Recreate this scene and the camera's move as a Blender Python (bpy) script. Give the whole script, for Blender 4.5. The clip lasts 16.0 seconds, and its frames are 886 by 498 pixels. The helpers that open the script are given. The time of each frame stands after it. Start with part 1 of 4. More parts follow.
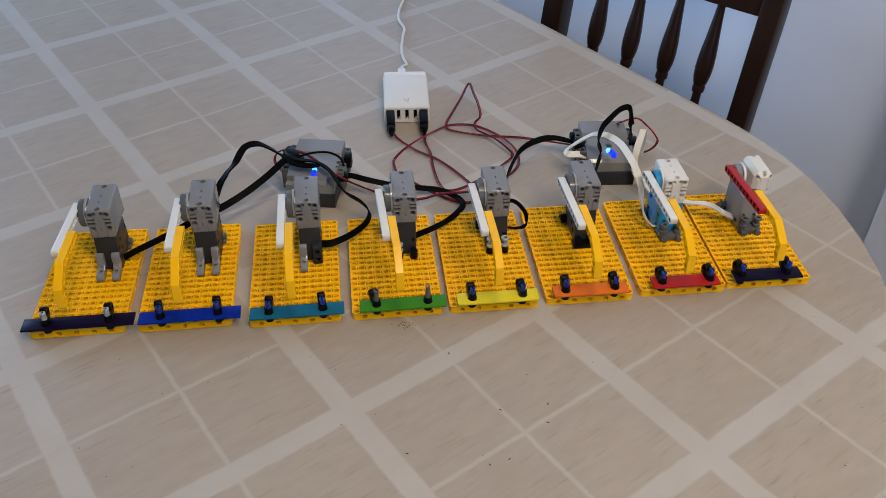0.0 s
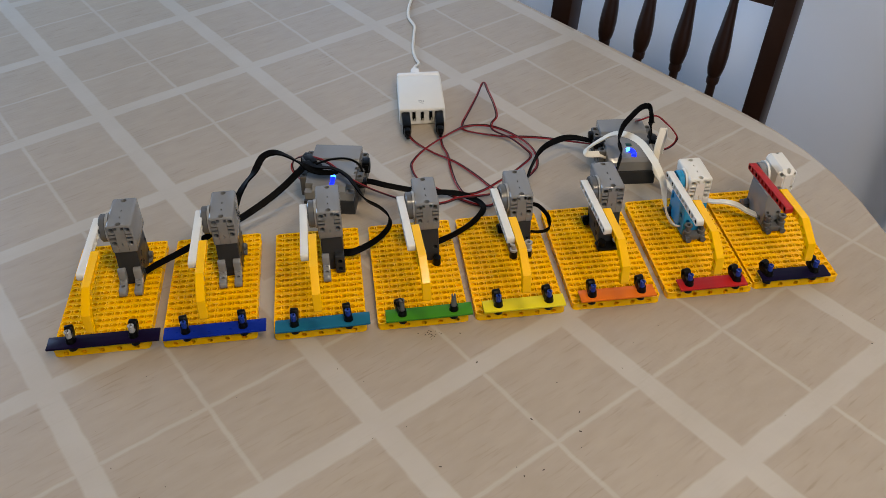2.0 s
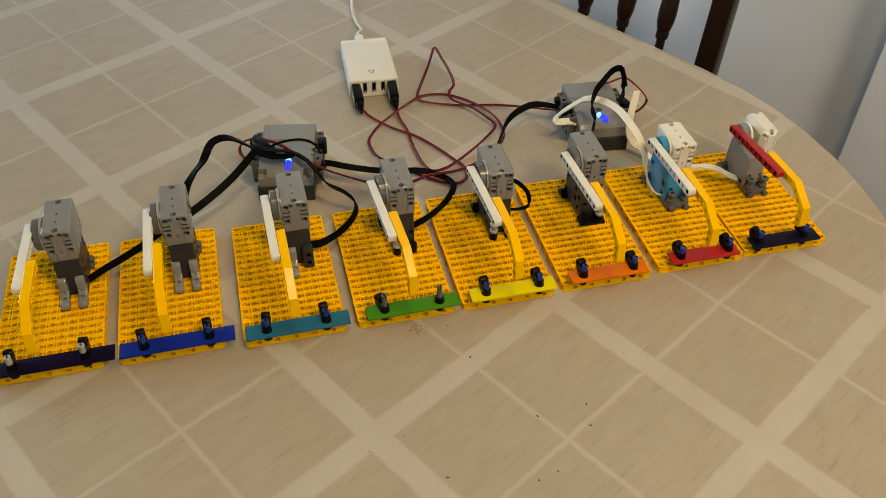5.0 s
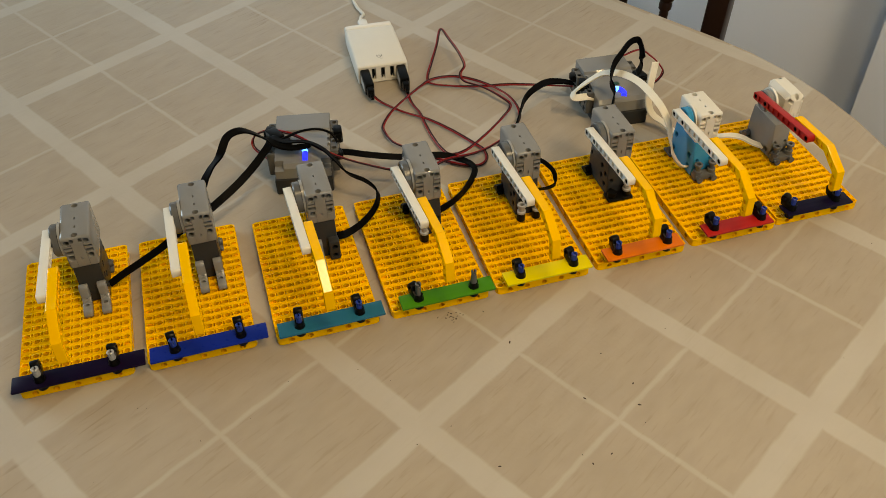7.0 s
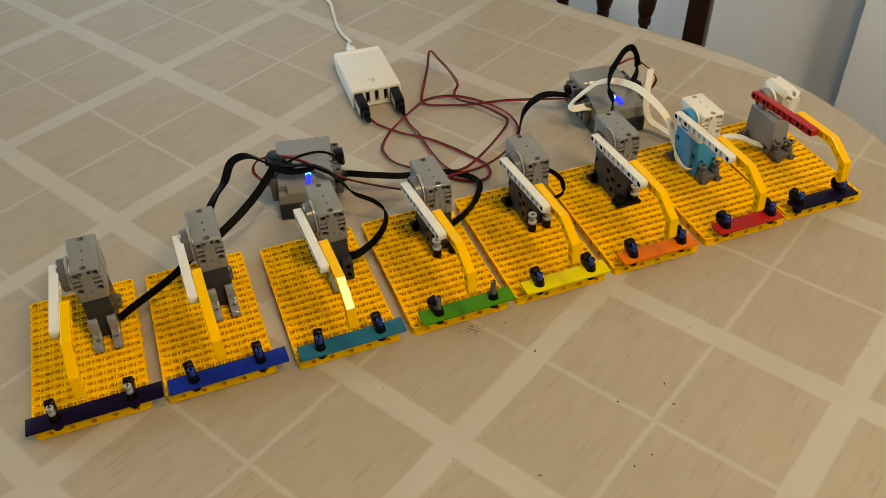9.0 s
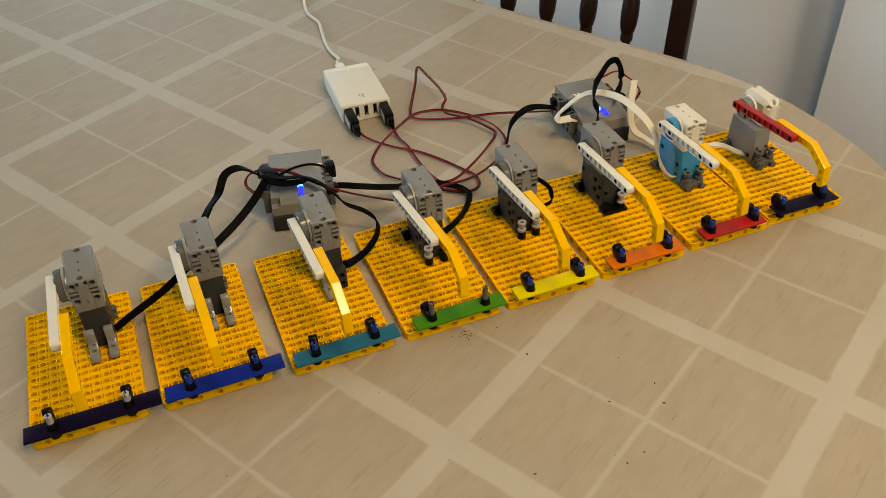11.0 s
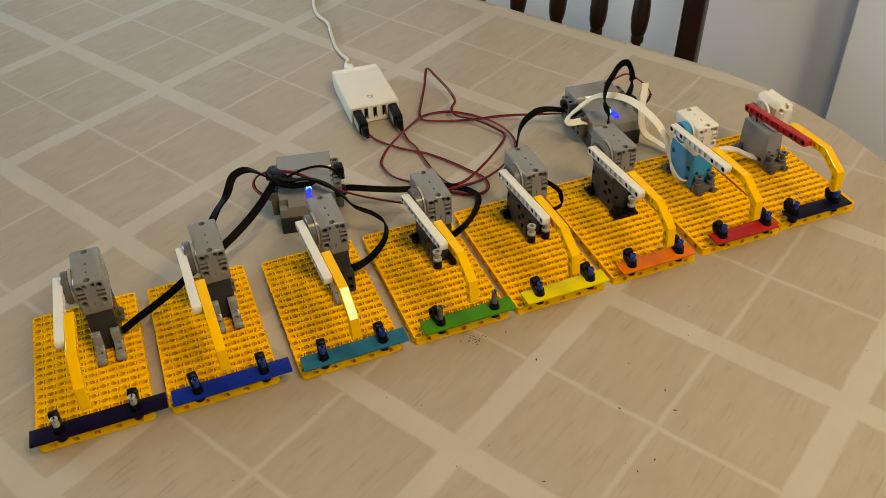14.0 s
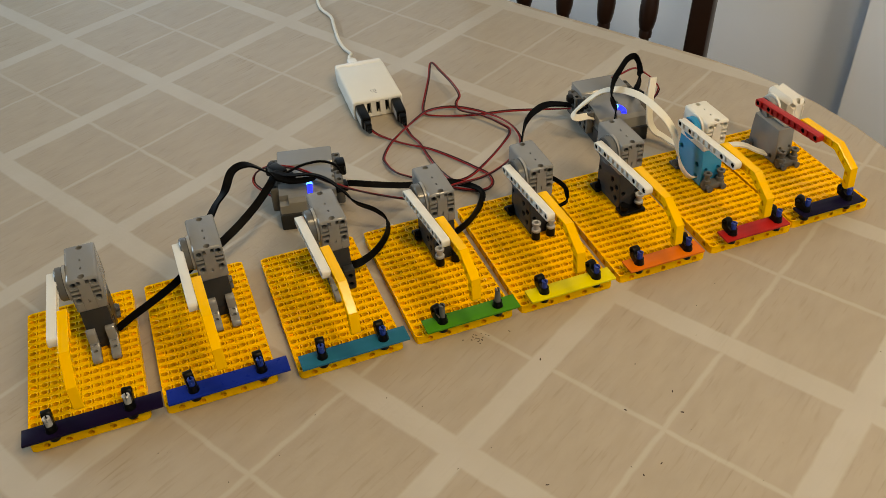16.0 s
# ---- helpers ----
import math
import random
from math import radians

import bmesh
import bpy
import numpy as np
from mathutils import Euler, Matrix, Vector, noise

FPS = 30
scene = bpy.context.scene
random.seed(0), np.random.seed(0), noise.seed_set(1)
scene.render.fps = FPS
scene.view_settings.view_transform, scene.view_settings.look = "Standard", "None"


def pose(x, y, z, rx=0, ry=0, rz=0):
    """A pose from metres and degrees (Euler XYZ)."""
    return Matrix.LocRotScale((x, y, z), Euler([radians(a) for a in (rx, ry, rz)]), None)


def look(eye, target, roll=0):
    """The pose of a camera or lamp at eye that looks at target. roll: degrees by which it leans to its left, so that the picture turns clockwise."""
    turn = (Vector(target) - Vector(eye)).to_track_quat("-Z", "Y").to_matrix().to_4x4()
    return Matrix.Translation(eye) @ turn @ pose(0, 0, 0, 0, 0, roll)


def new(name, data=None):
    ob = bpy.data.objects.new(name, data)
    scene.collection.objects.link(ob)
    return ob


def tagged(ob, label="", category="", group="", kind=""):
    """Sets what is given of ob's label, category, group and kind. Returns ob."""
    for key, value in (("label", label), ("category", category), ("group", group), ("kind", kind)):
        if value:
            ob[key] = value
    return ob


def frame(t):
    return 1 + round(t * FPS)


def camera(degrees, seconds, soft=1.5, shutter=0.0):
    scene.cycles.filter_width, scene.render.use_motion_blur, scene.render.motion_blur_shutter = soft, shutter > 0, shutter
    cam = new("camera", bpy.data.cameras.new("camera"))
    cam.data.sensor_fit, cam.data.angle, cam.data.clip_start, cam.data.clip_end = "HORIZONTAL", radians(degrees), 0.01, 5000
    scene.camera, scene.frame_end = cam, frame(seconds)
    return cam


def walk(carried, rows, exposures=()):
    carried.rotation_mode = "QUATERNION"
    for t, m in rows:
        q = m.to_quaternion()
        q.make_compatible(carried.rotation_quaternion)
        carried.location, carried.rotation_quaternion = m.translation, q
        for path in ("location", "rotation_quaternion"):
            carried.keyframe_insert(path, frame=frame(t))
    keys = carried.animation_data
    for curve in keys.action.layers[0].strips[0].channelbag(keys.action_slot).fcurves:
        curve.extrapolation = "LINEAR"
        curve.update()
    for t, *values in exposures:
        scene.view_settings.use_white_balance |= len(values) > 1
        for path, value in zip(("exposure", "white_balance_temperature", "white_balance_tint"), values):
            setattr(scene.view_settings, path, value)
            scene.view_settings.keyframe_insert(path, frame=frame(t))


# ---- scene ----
cam = camera(54.261, 16.0, soft=0.8)
PATH = [
    (0, (0.0159, -0.6122, 0.5783), (0.1056, 0.1605, -0.0500), 0.64),
    (0.5, (0.0234, -0.6083, 0.5778), (0.0982, 0.1632, -0.0539), 0.70),
    (1, (0.0142, -0.5956, 0.5766), (0.0831, 0.1704, -0.0625), 0.59),
    (1.5, (0.0045, -0.5940, 0.5907), (0.0765, 0.1711, -0.0491), -0.30),
    (2, (-0.0038, -0.5911, 0.5904), (0.0828, 0.1714, -0.0507), -0.78),
    (2.5, (-0.0074, -0.5833, 0.5856), (0.0895, 0.1773, -0.0563), -0.76),
    (3, (-0.0077, -0.5766, 0.5867), (0.0975, 0.1807, -0.0578), -0.88),
    (5.5, (-0.0621, -0.4991, 0.5574), (0.1267, 0.2030, -0.1292), 1.40),
    (6, (-0.0521, -0.4888, 0.5487), (0.1151, 0.2111, -0.1457), 0.95),
    (6.5, (-0.0796, -0.4816, 0.5510), (0.0919, 0.2105, -0.1502), 0.03),
    (7, (-0.0924, -0.4902, 0.5538), (0.1046, 0.2070, -0.1354), -1.04),
    (7.5, (-0.0958, -0.4848, 0.5462), (0.1165, 0.2175, -0.1332), -1.37),
    (8, (-0.1071, -0.4839, 0.5387), (0.1185, 0.2229, -0.1317), -1.72),
    (8.5, (-0.1226, -0.4833, 0.5330), (0.1117, 0.2279, -0.1298), -2.20),
    (11, (-0.1468, -0.5013, 0.5275), (0.1183, 0.2248, -0.1070), -2.41),
    (11.5, (-0.1471, -0.5020, 0.5295), (0.1181, 0.2247, -0.1043), -2.30),
    (12, (-0.1469, -0.5028, 0.5282), (0.1171, 0.2246, -0.1052), -2.35),
    (12.5, (-0.1496, -0.4987, 0.5283), (0.1144, 0.2286, -0.1052), -2.20),
    (13, (-0.1479, -0.4967, 0.5278), (0.1131, 0.2315, -0.1058), -2.30),
    (13.5, (-0.1459, -0.4960, 0.5272), (0.1128, 0.2330, -0.1067), -2.41),
    (14, (-0.1459, -0.4945, 0.5265), (0.1115, 0.2344, -0.1079), -2.46),
    (14.5, (-0.1470, -0.4975, 0.5252), (0.1092, 0.2327, -0.1082), -2.49),
    (15, (-0.1488, -0.4995, 0.5260), (0.1063, 0.2308, -0.1077), -2.54),
    (15.5, (-0.1468, -0.4985, 0.5261), (0.1060, 0.2315, -0.1089), -2.61),
    (16, (-0.1379, -0.4844, 0.5150), (0.1110, 0.2462, -0.1209), -2.69),
]
EXPOSURES = [(0, -.17, 6600, 18), (1.5, -.15, 6750, 17), (2.5, -.12, 7800, 15), (3.2, -.12, 8700, 13), (5.3, -.13, 10100, 10), (8.7, -.12, 10300, 10), (12.5, -.09, 10450, 11), (16, -.09, 9700, 11)]
walk(cam, [(t, look(eye, target, roll)) for t, eye, target, roll in PATH], EXPOSURES)

# ---- world, sun, large lights ----
world = bpy.data.worlds.new("world")
scene.world = world
world.use_nodes = True
wn = world.node_tree
sky = wn.nodes.new("ShaderNodeTexSky")
sky.sky_type, sky.sun_disc = "NISHITA", False
sky.sun_elevation, sky.sun_rotation = radians(35), radians(250)
wn.links.new(sky.outputs[0], wn.nodes["Background"].inputs[0])
wn.nodes["Background"].inputs[1].default_value = 0.12


def area_lamp(name, eye, target, sx, sy, watts, colour):
    data = bpy.data.lights.new(name, "AREA")
    data.shape, data.size, data.size_y, data.energy, data.color = "RECTANGLE", sx, sy, watts, colour
    ob = new(name, data)
    ob.matrix_world = look(eye, target)
    return ob


area_lamp("window_light_left", (-1.88, 1.65, 0.82), (0.85, 0.65, 0.25), 1.1, 1.1, 51, (0.36, 0.62, 1.0))
# Blue fill added behind, where no window is known, to tint the wall.
area_lamp("blue_fill_rear", (0.75, -2.08, 0.80), (0.9, 0.3, 0.3), 1.2, 1.0, 11, (0.36, 0.62, 1.0))
# Unseen warm light, added to brighten the table's right and the wall.
area_lamp("warm_fill_right", (0.60, -1.05, 1.62), (0.45, 0.2, 0.0), 0.38, 0.38, 18.2, (1.0, 0.875, 0.66))
# Unseen source overhead, placed by the glints on the yellow hammers.
area_lamp("overhead_light_unseen", (0.16, -0.49, 1.60), (0.18, -0.35, 0.0), 0.22, 0.22, 8.5, (1.0, 0.875, 0.66))


# ---- materials ----
def mat(name, colour, rough=0.4, metal=0.0, vary=0.06, scale=60.0, bump=0.0, bump_scale=400.0, coat=0.0, rand=0.0, glow=None, spec=0.35):
    m = bpy.data.materials.new(name)
    m.use_nodes = True
    nt = m.node_tree
    b = nt.nodes["Principled BSDF"]
    b.inputs["Roughness"].default_value = rough
    b.inputs["Metallic"].default_value = metal
    b.inputs["Specular IOR Level"].default_value = spec
    b.inputs["Coat Weight"].default_value = coat
    b.inputs["Coat Roughness"].default_value = 0.15
    tc = nt.nodes.new("ShaderNodeTexCoord")
    n1 = nt.nodes.new("ShaderNodeTexNoise")
    n1.inputs["Scale"].default_value = scale
    n1.inputs["Detail"].default_value = 5
    nt.links.new(tc.outputs["Object"], n1.inputs["Vector"])
    hsv = nt.nodes.new("ShaderNodeHueSaturation")
    hsv.inputs["Color"].default_value = (*colour, 1)
    mr = nt.nodes.new("ShaderNodeMapRange")
    mr.inputs["To Min"].default_value, mr.inputs["To Max"].default_value = 1 - vary, 1 + vary
    nt.links.new(n1.outputs["Fac"], mr.inputs["Value"])
    val = mr.outputs[0]
    if rand:
        oi = nt.nodes.new("ShaderNodeObjectInfo")
        m2 = nt.nodes.new("ShaderNodeMapRange")
        m2.inputs["To Min"].default_value, m2.inputs["To Max"].default_value = 1 - rand, 1 + rand
        nt.links.new(oi.outputs["Random"], m2.inputs["Value"])
        mu = nt.nodes.new("ShaderNodeMath")
        mu.operation = "MULTIPLY"
        nt.links.new(val, mu.inputs[0])
        nt.links.new(m2.outputs[0], mu.inputs[1])
        val = mu.outputs[0]
    nt.links.new(val, hsv.inputs["Value"])
    nt.links.new(hsv.outputs[0], b.inputs["Base Color"])
    r2 = nt.nodes.new("ShaderNodeTexNoise")
    r2.inputs["Scale"].default_value = scale * 4
    nt.links.new(tc.outputs["Object"], r2.inputs["Vector"])
    rr = nt.nodes.new("ShaderNodeMapRange")
    rr.inputs["To Min"].default_value, rr.inputs["To Max"].default_value = max(0.02, rough - 0.03), min(1, rough + 0.04)
    nt.links.new(r2.outputs["Fac"], rr.inputs["Value"])
    nt.links.new(rr.outputs[0], b.inputs["Roughness"])
    if bump:
        n3 = nt.nodes.new("ShaderNodeTexNoise")
        n3.inputs["Scale"].default_value = bump_scale
        nt.links.new(tc.outputs["Object"], n3.inputs["Vector"])
        bp = nt.nodes.new("ShaderNodeBump")
        bp.inputs["Strength"].default_value = bump
        bp.inputs["Distance"].default_value = 0.001
        nt.links.new(n3.outputs["Fac"], bp.inputs["Height"])
        nt.links.new(bp.outputs[0], b.inputs["Normal"])
    if glow:
        b.inputs["Emission Color"].default_value = (*glow[:3], 1)
        b.inputs["Emission Strength"].default_value = glow[3]
    return m


YELLOW = mat("yellow_plastic", (0.93, 0.475, 0.002), 0.17, vary=0.05, spec=0.32)
WHITE = mat("white_plastic", (0.68, 0.655, 0.59), 0.36, vary=0.03, spec=0.28)
WHITE_GLOSS = mat("glossy_white_plastic", (0.74, 0.73, 0.70), 0.22, vary=0.02, spec=0.4)
RED = mat("red_plastic", (0.40, 0.012, 0.010), 0.3)
GREEN_BUTTON = mat("dark_green_plastic", (0.004, 0.05, 0.035), 0.3)
MID_GREY = mat("socket_grey_plastic", (0.10, 0.098, 0.092), 0.25, spec=0.35)
DISC_PLASTIC = mat("mid_grey_plastic", (0.095, 0.097, 0.097), 0.22, vary=0.06, spec=0.4)
LIGHT_GREY = mat("light_grey_plastic", (0.20, 0.20, 0.195), 0.14, vary=0.06, spec=0.45)
DARK_GREY = mat("dark_grey_plastic", (0.025, 0.026, 0.027), 0.38, spec=0.25, bump=0.05)
BLACK = mat("black_plastic", (0.003, 0.003, 0.003), 0.3, spec=0.13)
BLUE_PEG = mat("blue_peg_plastic", (0.006, 0.035, 0.26), 0.3)
RING_PLASTIC = mat("ring_grey_plastic", (0.27, 0.27, 0.26), 0.2, spec=0.4)
PALE_PEG = mat("pale_grey_plastic", (0.34, 0.34, 0.33), 0.25, spec=0.4)
AZURE = mat("azure_plastic", (0.008, 0.235, 0.43), 0.22)
RIBBON_BLACK = mat("black_cable_rubber", (0.003, 0.003, 0.003), 0.5, spec=0.04)
RIBBON_WHITE = mat("white_cable_rubber", (0.74, 0.70, 0.60), 0.45)
WIRE_DARK = mat("dark_wire", (0.035, 0.006, 0.006), 0.35, spec=0.25)
WIRE_RED = mat("red_wire", (0.25, 0.008, 0.008), 0.35, spec=0.25)
CHAIR_WOOD = mat("dark_stained_wood", (0.022, 0.009, 0.005), 0.34, vary=0.4, scale=14, spec=0.3)
WALL_PAINT = mat("wall_paint", (0.83, 0.87, 0.93), 0.75, vary=0.03, scale=6, bump=0.15, bump_scale=160)
# Unseen walls and ceiling are kept dark so less light bounces back.
UNSEEN_DIM_PAINT = mat("unseen_dim_paint", (0.18, 0.18, 0.18), 0.8, vary=0.05, scale=6)
CEILING_PAINT = mat("ceiling_paint", (0.45, 0.44, 0.42), 0.9)
FLOOR_WOOD = mat("floor_boards", (0.10, 0.06, 0.035), 0.4, vary=0.3, scale=4)
LED_TRAIL = mat("led_trail", (0.01, 0.02, 0.5), 0.3, glow=(0.0, 0.02, 1.0, 1.9))
LED_CORE = mat("led_core", (0.1, 0.3, 0.9), 0.3, glow=(0.02, 0.22, 1.0, 7.0))
LOGO_BROWN = mat("dark_crumb", (0.05, 0.03, 0.02), 0.7)
LABEL_GREY = mat("label_grey", (0.42, 0.41, 0.38), 0.5)
LOGO_GREY = mat("printed_grey", (0.15, 0.15, 0.15), 0.5)
BAR_PAINTS = [
    ("dark purple", mat("dark_purple_enamel", (0.007, 0.003, 0.018), 0.3, spec=0.06)),
    ("royal blue", mat("royal_blue_enamel", (0.002, 0.020, 0.24), 0.28, spec=0.1)),
    ("teal", mat("teal_enamel", (0.0, 0.115, 0.19), 0.45, spec=0.25)),
    ("green", mat("green_enamel", (0.035, 0.21, 0.006), 0.45, spec=0.25)),
    ("yellow", mat("lemon_enamel", (0.74, 0.60, 0.012), 0.4, spec=0.3)),
    ("orange", mat("orange_enamel", (0.72, 0.145, 0.004), 0.4, spec=0.3)),
    ("red", mat("red_enamel", (0.42, 0.010, 0.008), 0.4, spec=0.3)),
    ("dark violet", mat("dark_violet_enamel", (0.006, 0.004, 0.020), 0.3, spec=0.08)),
]
PITCH = 0.2152


def table_material():
    m = bpy.data.materials.new("tile_print_laminate")
    m.use_nodes = True
    nt = m.node_tree
    lk = nt.links.new
    b = nt.nodes["Principled BSDF"]
    tc = nt.nodes.new("ShaderNodeTexCoord")
    sep = nt.nodes.new("ShaderNodeSeparateXYZ")

    def math(op, a, c=None, d=None):
        n = nt.nodes.new("ShaderNodeMath")
        n.operation = op
        for k, v in enumerate((a, c, d)):
            if v is None:
                continue
            if isinstance(v, (int, float)):
                n.inputs[k].default_value = v
            else:
                lk(v, n.inputs[k])
        return n.outputs[0]

    def noise_tex(scale, detail=4.0, stretch=None, rot=0.0):
        n = nt.nodes.new("ShaderNodeTexNoise")
        n.inputs["Scale"].default_value, n.inputs["Detail"].default_value = scale, detail
        if stretch:
            mp = nt.nodes.new("ShaderNodeMapping")
            mp.inputs["Scale"].default_value = stretch
            mp.inputs["Rotation"].default_value = (0, 0, rot)
            lk(tc.outputs["Object"], mp.inputs["Vector"])
            lk(mp.outputs[0], n.inputs["Vector"])
        else:
            lk(tc.outputs["Object"], n.inputs["Vector"])
        return n.outputs["Fac"]

    wob = math("MULTIPLY", math("SUBTRACT", noise_tex(45), 0.5), 0.004)
    lk(tc.outputs["Object"], sep.inputs[0])

    def line(out, offset, width, edge):
        x = math("ADD", out, wob)
        fr = math("FRACT", math("ADD", math("DIVIDE", x, PITCH), 0.5 + offset))
        dist = math("MULTIPLY", math("ABSOLUTE", math("SUBTRACT", fr, 0.5)), PITCH)
        mr = nt.nodes.new("ShaderNodeMapRange")
        mr.interpolation_type = "SMOOTHSTEP"
        mr.inputs["From Min"].default_value, mr.inputs["From Max"].default_value = width / 2 + edge, width / 2 - edge
        lk(dist, mr.inputs["Value"])
        return mr.outputs[0]

    thick = math("MAXIMUM", line(sep.outputs[0], 0.0, 0.021, 0.0018), line(sep.outputs[1], 0.0, 0.021, 0.0018))
    thin = math("MAXIMUM", line(sep.outputs[0], 0.5, 0.0042, 0.0014), line(sep.outputs[1], 0.5, 0.0042, 0.0014))
    mask = math("MULTIPLY", math("MAXIMUM", thick, math("MULTIPLY", thin, 0.8)), math("ADD", 0.36, math("MULTIPLY", noise_tex(16), 0.7)))

    # tone of each tile
    cell = nt.nodes.new("ShaderNodeCombineXYZ")
    for k in (0, 1):
        lk(math("FLOOR", math("DIVIDE", sep.outputs[k], PITCH / 2)), cell.inputs[k])
    wnz = nt.nodes.new("ShaderNodeTexWhiteNoise")
    lk(cell.outputs[0], wnz.inputs["Vector"])
    ramp = nt.nodes.new("ShaderNodeValToRGB")
    ramp.color_ramp.elements[0].position, ramp.color_ramp.elements[1].position = 0.25, 0.8
    ramp.color_ramp.elements[0].color = (0.345, 0.285, 0.22, 1)
    ramp.color_ramp.elements[1].color = (0.43, 0.365, 0.29, 1)
    grain = math("ADD", math("MULTIPLY", noise_tex(90, 6.0, (1.0, 0.3, 1.0), 0.06), 0.5), math("MULTIPLY", noise_tex(5.0, 3.0), 0.35))
    tone = math("ADD", grain, math("MULTIPLY", math("SUBTRACT", wnz.outputs["Value"], 0.5), 0.09))
    lk(tone, ramp.inputs["Fac"])
    streak = nt.nodes.new("ShaderNodeValToRGB")
    streak.color_ramp.elements[0].position, streak.color_ramp.elements[1].position = 0.56, 0.72
    streak.color_ramp.elements[0].color, streak.color_ramp.elements[1].color = (0, 0, 0, 1), (1, 1, 1, 1)
    lk(noise_tex(330, 3.0, (1.0, 0.09, 1.0), 0.06), streak.inputs["Fac"])
    m1 = nt.nodes.new("ShaderNodeMix")
    m1.data_type = "RGBA"
    m1.inputs[7].default_value = (0.26, 0.20, 0.14, 1)
    lk(math("MULTIPLY", streak.outputs[0], math("MULTIPLY", math("POWER", noise_tex(14, 3.0), 2.0), 1.35)), m1.inputs[0])
    lk(ramp.outputs[0], m1.inputs[6])
    m2 = nt.nodes.new("ShaderNodeMix")
    m2.data_type = "RGBA"
    m2.inputs[7].default_value = (0.468, 0.432, 0.375, 1)
    lk(mask, m2.inputs[0])
    lk(m1.outputs[2], m2.inputs[6])
    lk(m2.outputs[2], b.inputs["Base Color"])
    rg = nt.nodes.new("ShaderNodeMapRange")
    b.inputs["Specular IOR Level"].default_value = 0.35
    rg.inputs["To Min"].default_value, rg.inputs["To Max"].default_value = 0.28, 0.44
    lk(noise_tex(60), rg.inputs["Value"])
    lk(rg.outputs[0], b.inputs["Roughness"])
    bp = nt.nodes.new("ShaderNodeBump")
    bp.inputs["Strength"].default_value, bp.inputs["Distance"].default_value = 0.12, 0.001
    lk(noise_tex(260, 3.0), bp.inputs["Height"])
    lk(bp.outputs[0], b.inputs["Normal"])
    return m


TABLE_TOP = table_material()


# ---- building helpers ----
def mesh_of(name, bm, material, smooth=False):
    me = bpy.data.meshes.new(name)
    bmesh.ops.recalc_face_normals(bm, faces=bm.faces[:])
    bm.to_mesh(me)
    bm.free()
    me.materials.append(material)
    if smooth:
        for p in me.polygons:
            p.use_smooth = True
        me.set_sharp_from_angle(angle=radians(32))
    return me


def part(name, bm, material, parent, label="", smooth=True):
    data = bm if isinstance(bm, bpy.types.Mesh) else mesh_of(name, bm, material, smooth)
    ob = new(name, data)
    ob.parent = parent
    if label:
        tagged(ob, label)
    return ob


def thing(name, bm, material, label, category, group="", kind="", smooth=True):
    ob = new(name, mesh_of(name, bm, material, smooth))
    return tagged(ob, label, category, group, kind)


def holder(name, m, label, category, group=""):
    ob = new(name)
    ob.matrix_basis = m
    ob.empty_display_size = 0.02
    return tagged(ob, label, category, group)


def box(bm, x0, x1, y0, y1, z0, z1, bevel=0.0, seg=2):
    r = bmesh.ops.create_cube(bm, size=1.0)
    vs = r["verts"]
    for v in vs:
        v.co = Vector((x0 + (v.co.x + 0.5) * (x1 - x0), y0 + (v.co.y + 0.5) * (y1 - y0), z0 + (v.co.z + 0.5) * (z1 - z0)))
    if bevel:
        edges = list({e for v in vs for e in v.link_edges})
        bmesh.ops.bevel(bm, geom=edges, offset=bevel, segments=seg, affect="EDGES", profile=0.5)
    return bm


def tube(bm, a, b, r, seg=16, r2=None):
    """A capped cylinder or cone from a to b."""
    a, b = Vector(a), Vector(b)
    d = b - a
    m = Matrix.Translation((a + b) / 2) @ d.to_track_quat("Z", "Y").to_matrix().to_4x4()
    bmesh.ops.create_cone(bm, cap_ends=True, segments=seg, radius1=r, radius2=r if r2 is None else r2, depth=d.length, matrix=m)
    return bm


def prism(bm, outline, x0, x1, bevel=0.0):
    """A (y, z) outline extruded along x."""
    lo = [bm.verts.new((x0, y, z)) for y, z in outline]
    hi = [bm.verts.new((x1, y, z)) for y, z in outline]
    n = len(outline)
    faces = [bm.faces.new(lo), bm.faces.new(list(reversed(hi)))]
    for i in range(n):
        faces.append(bm.faces.new((lo[i], hi[i], hi[(i + 1) % n], lo[(i + 1) % n])))
    bmesh.ops.recalc_face_normals(bm, faces=faces)
    if bevel:
        edges = [e for f in faces[:2] for e in f.edges]
        bmesh.ops.bevel(bm, geom=edges, offset=bevel, segments=2, affect="EDGES", profile=0.5)
    return bm


def stadium(points, half, seg=6):
    """The outline of a band with round ends along a (y, z) line."""
    pts = [Vector(p) for p in points]
    left, right = [], []
    for i, p in enumerate(pts):
        d0 = (p - pts[i - 1]).normalized() if i else None
        d1 = (pts[i + 1] - p).normalized() if i < len(pts) - 1 else None
        d = ((d0 or d1) + (d1 or d0)).normalized()
        n = Vector((-d.y, d.x))
        k = half / max(0.5, n.dot(Vector((-(d1 or d0).y, (d1 or d0).x))))
        left.append(p + n * k)
        right.append(p - n * k)

    def cap(p, d):
        a0 = math.atan2(d.y, d.x)
        return [p + half * Vector((math.cos(a0 + math.pi / 2 - math.pi * k / seg), math.sin(a0 + math.pi / 2 - math.pi * k / seg))) for k in range(1, seg)]

    return [tuple(v) for v in left + cap(pts[-1], (pts[-1] - pts[-2]).normalized()) + right[::-1] + cap(pts[0], (pts[0] - pts[1]).normalized())]


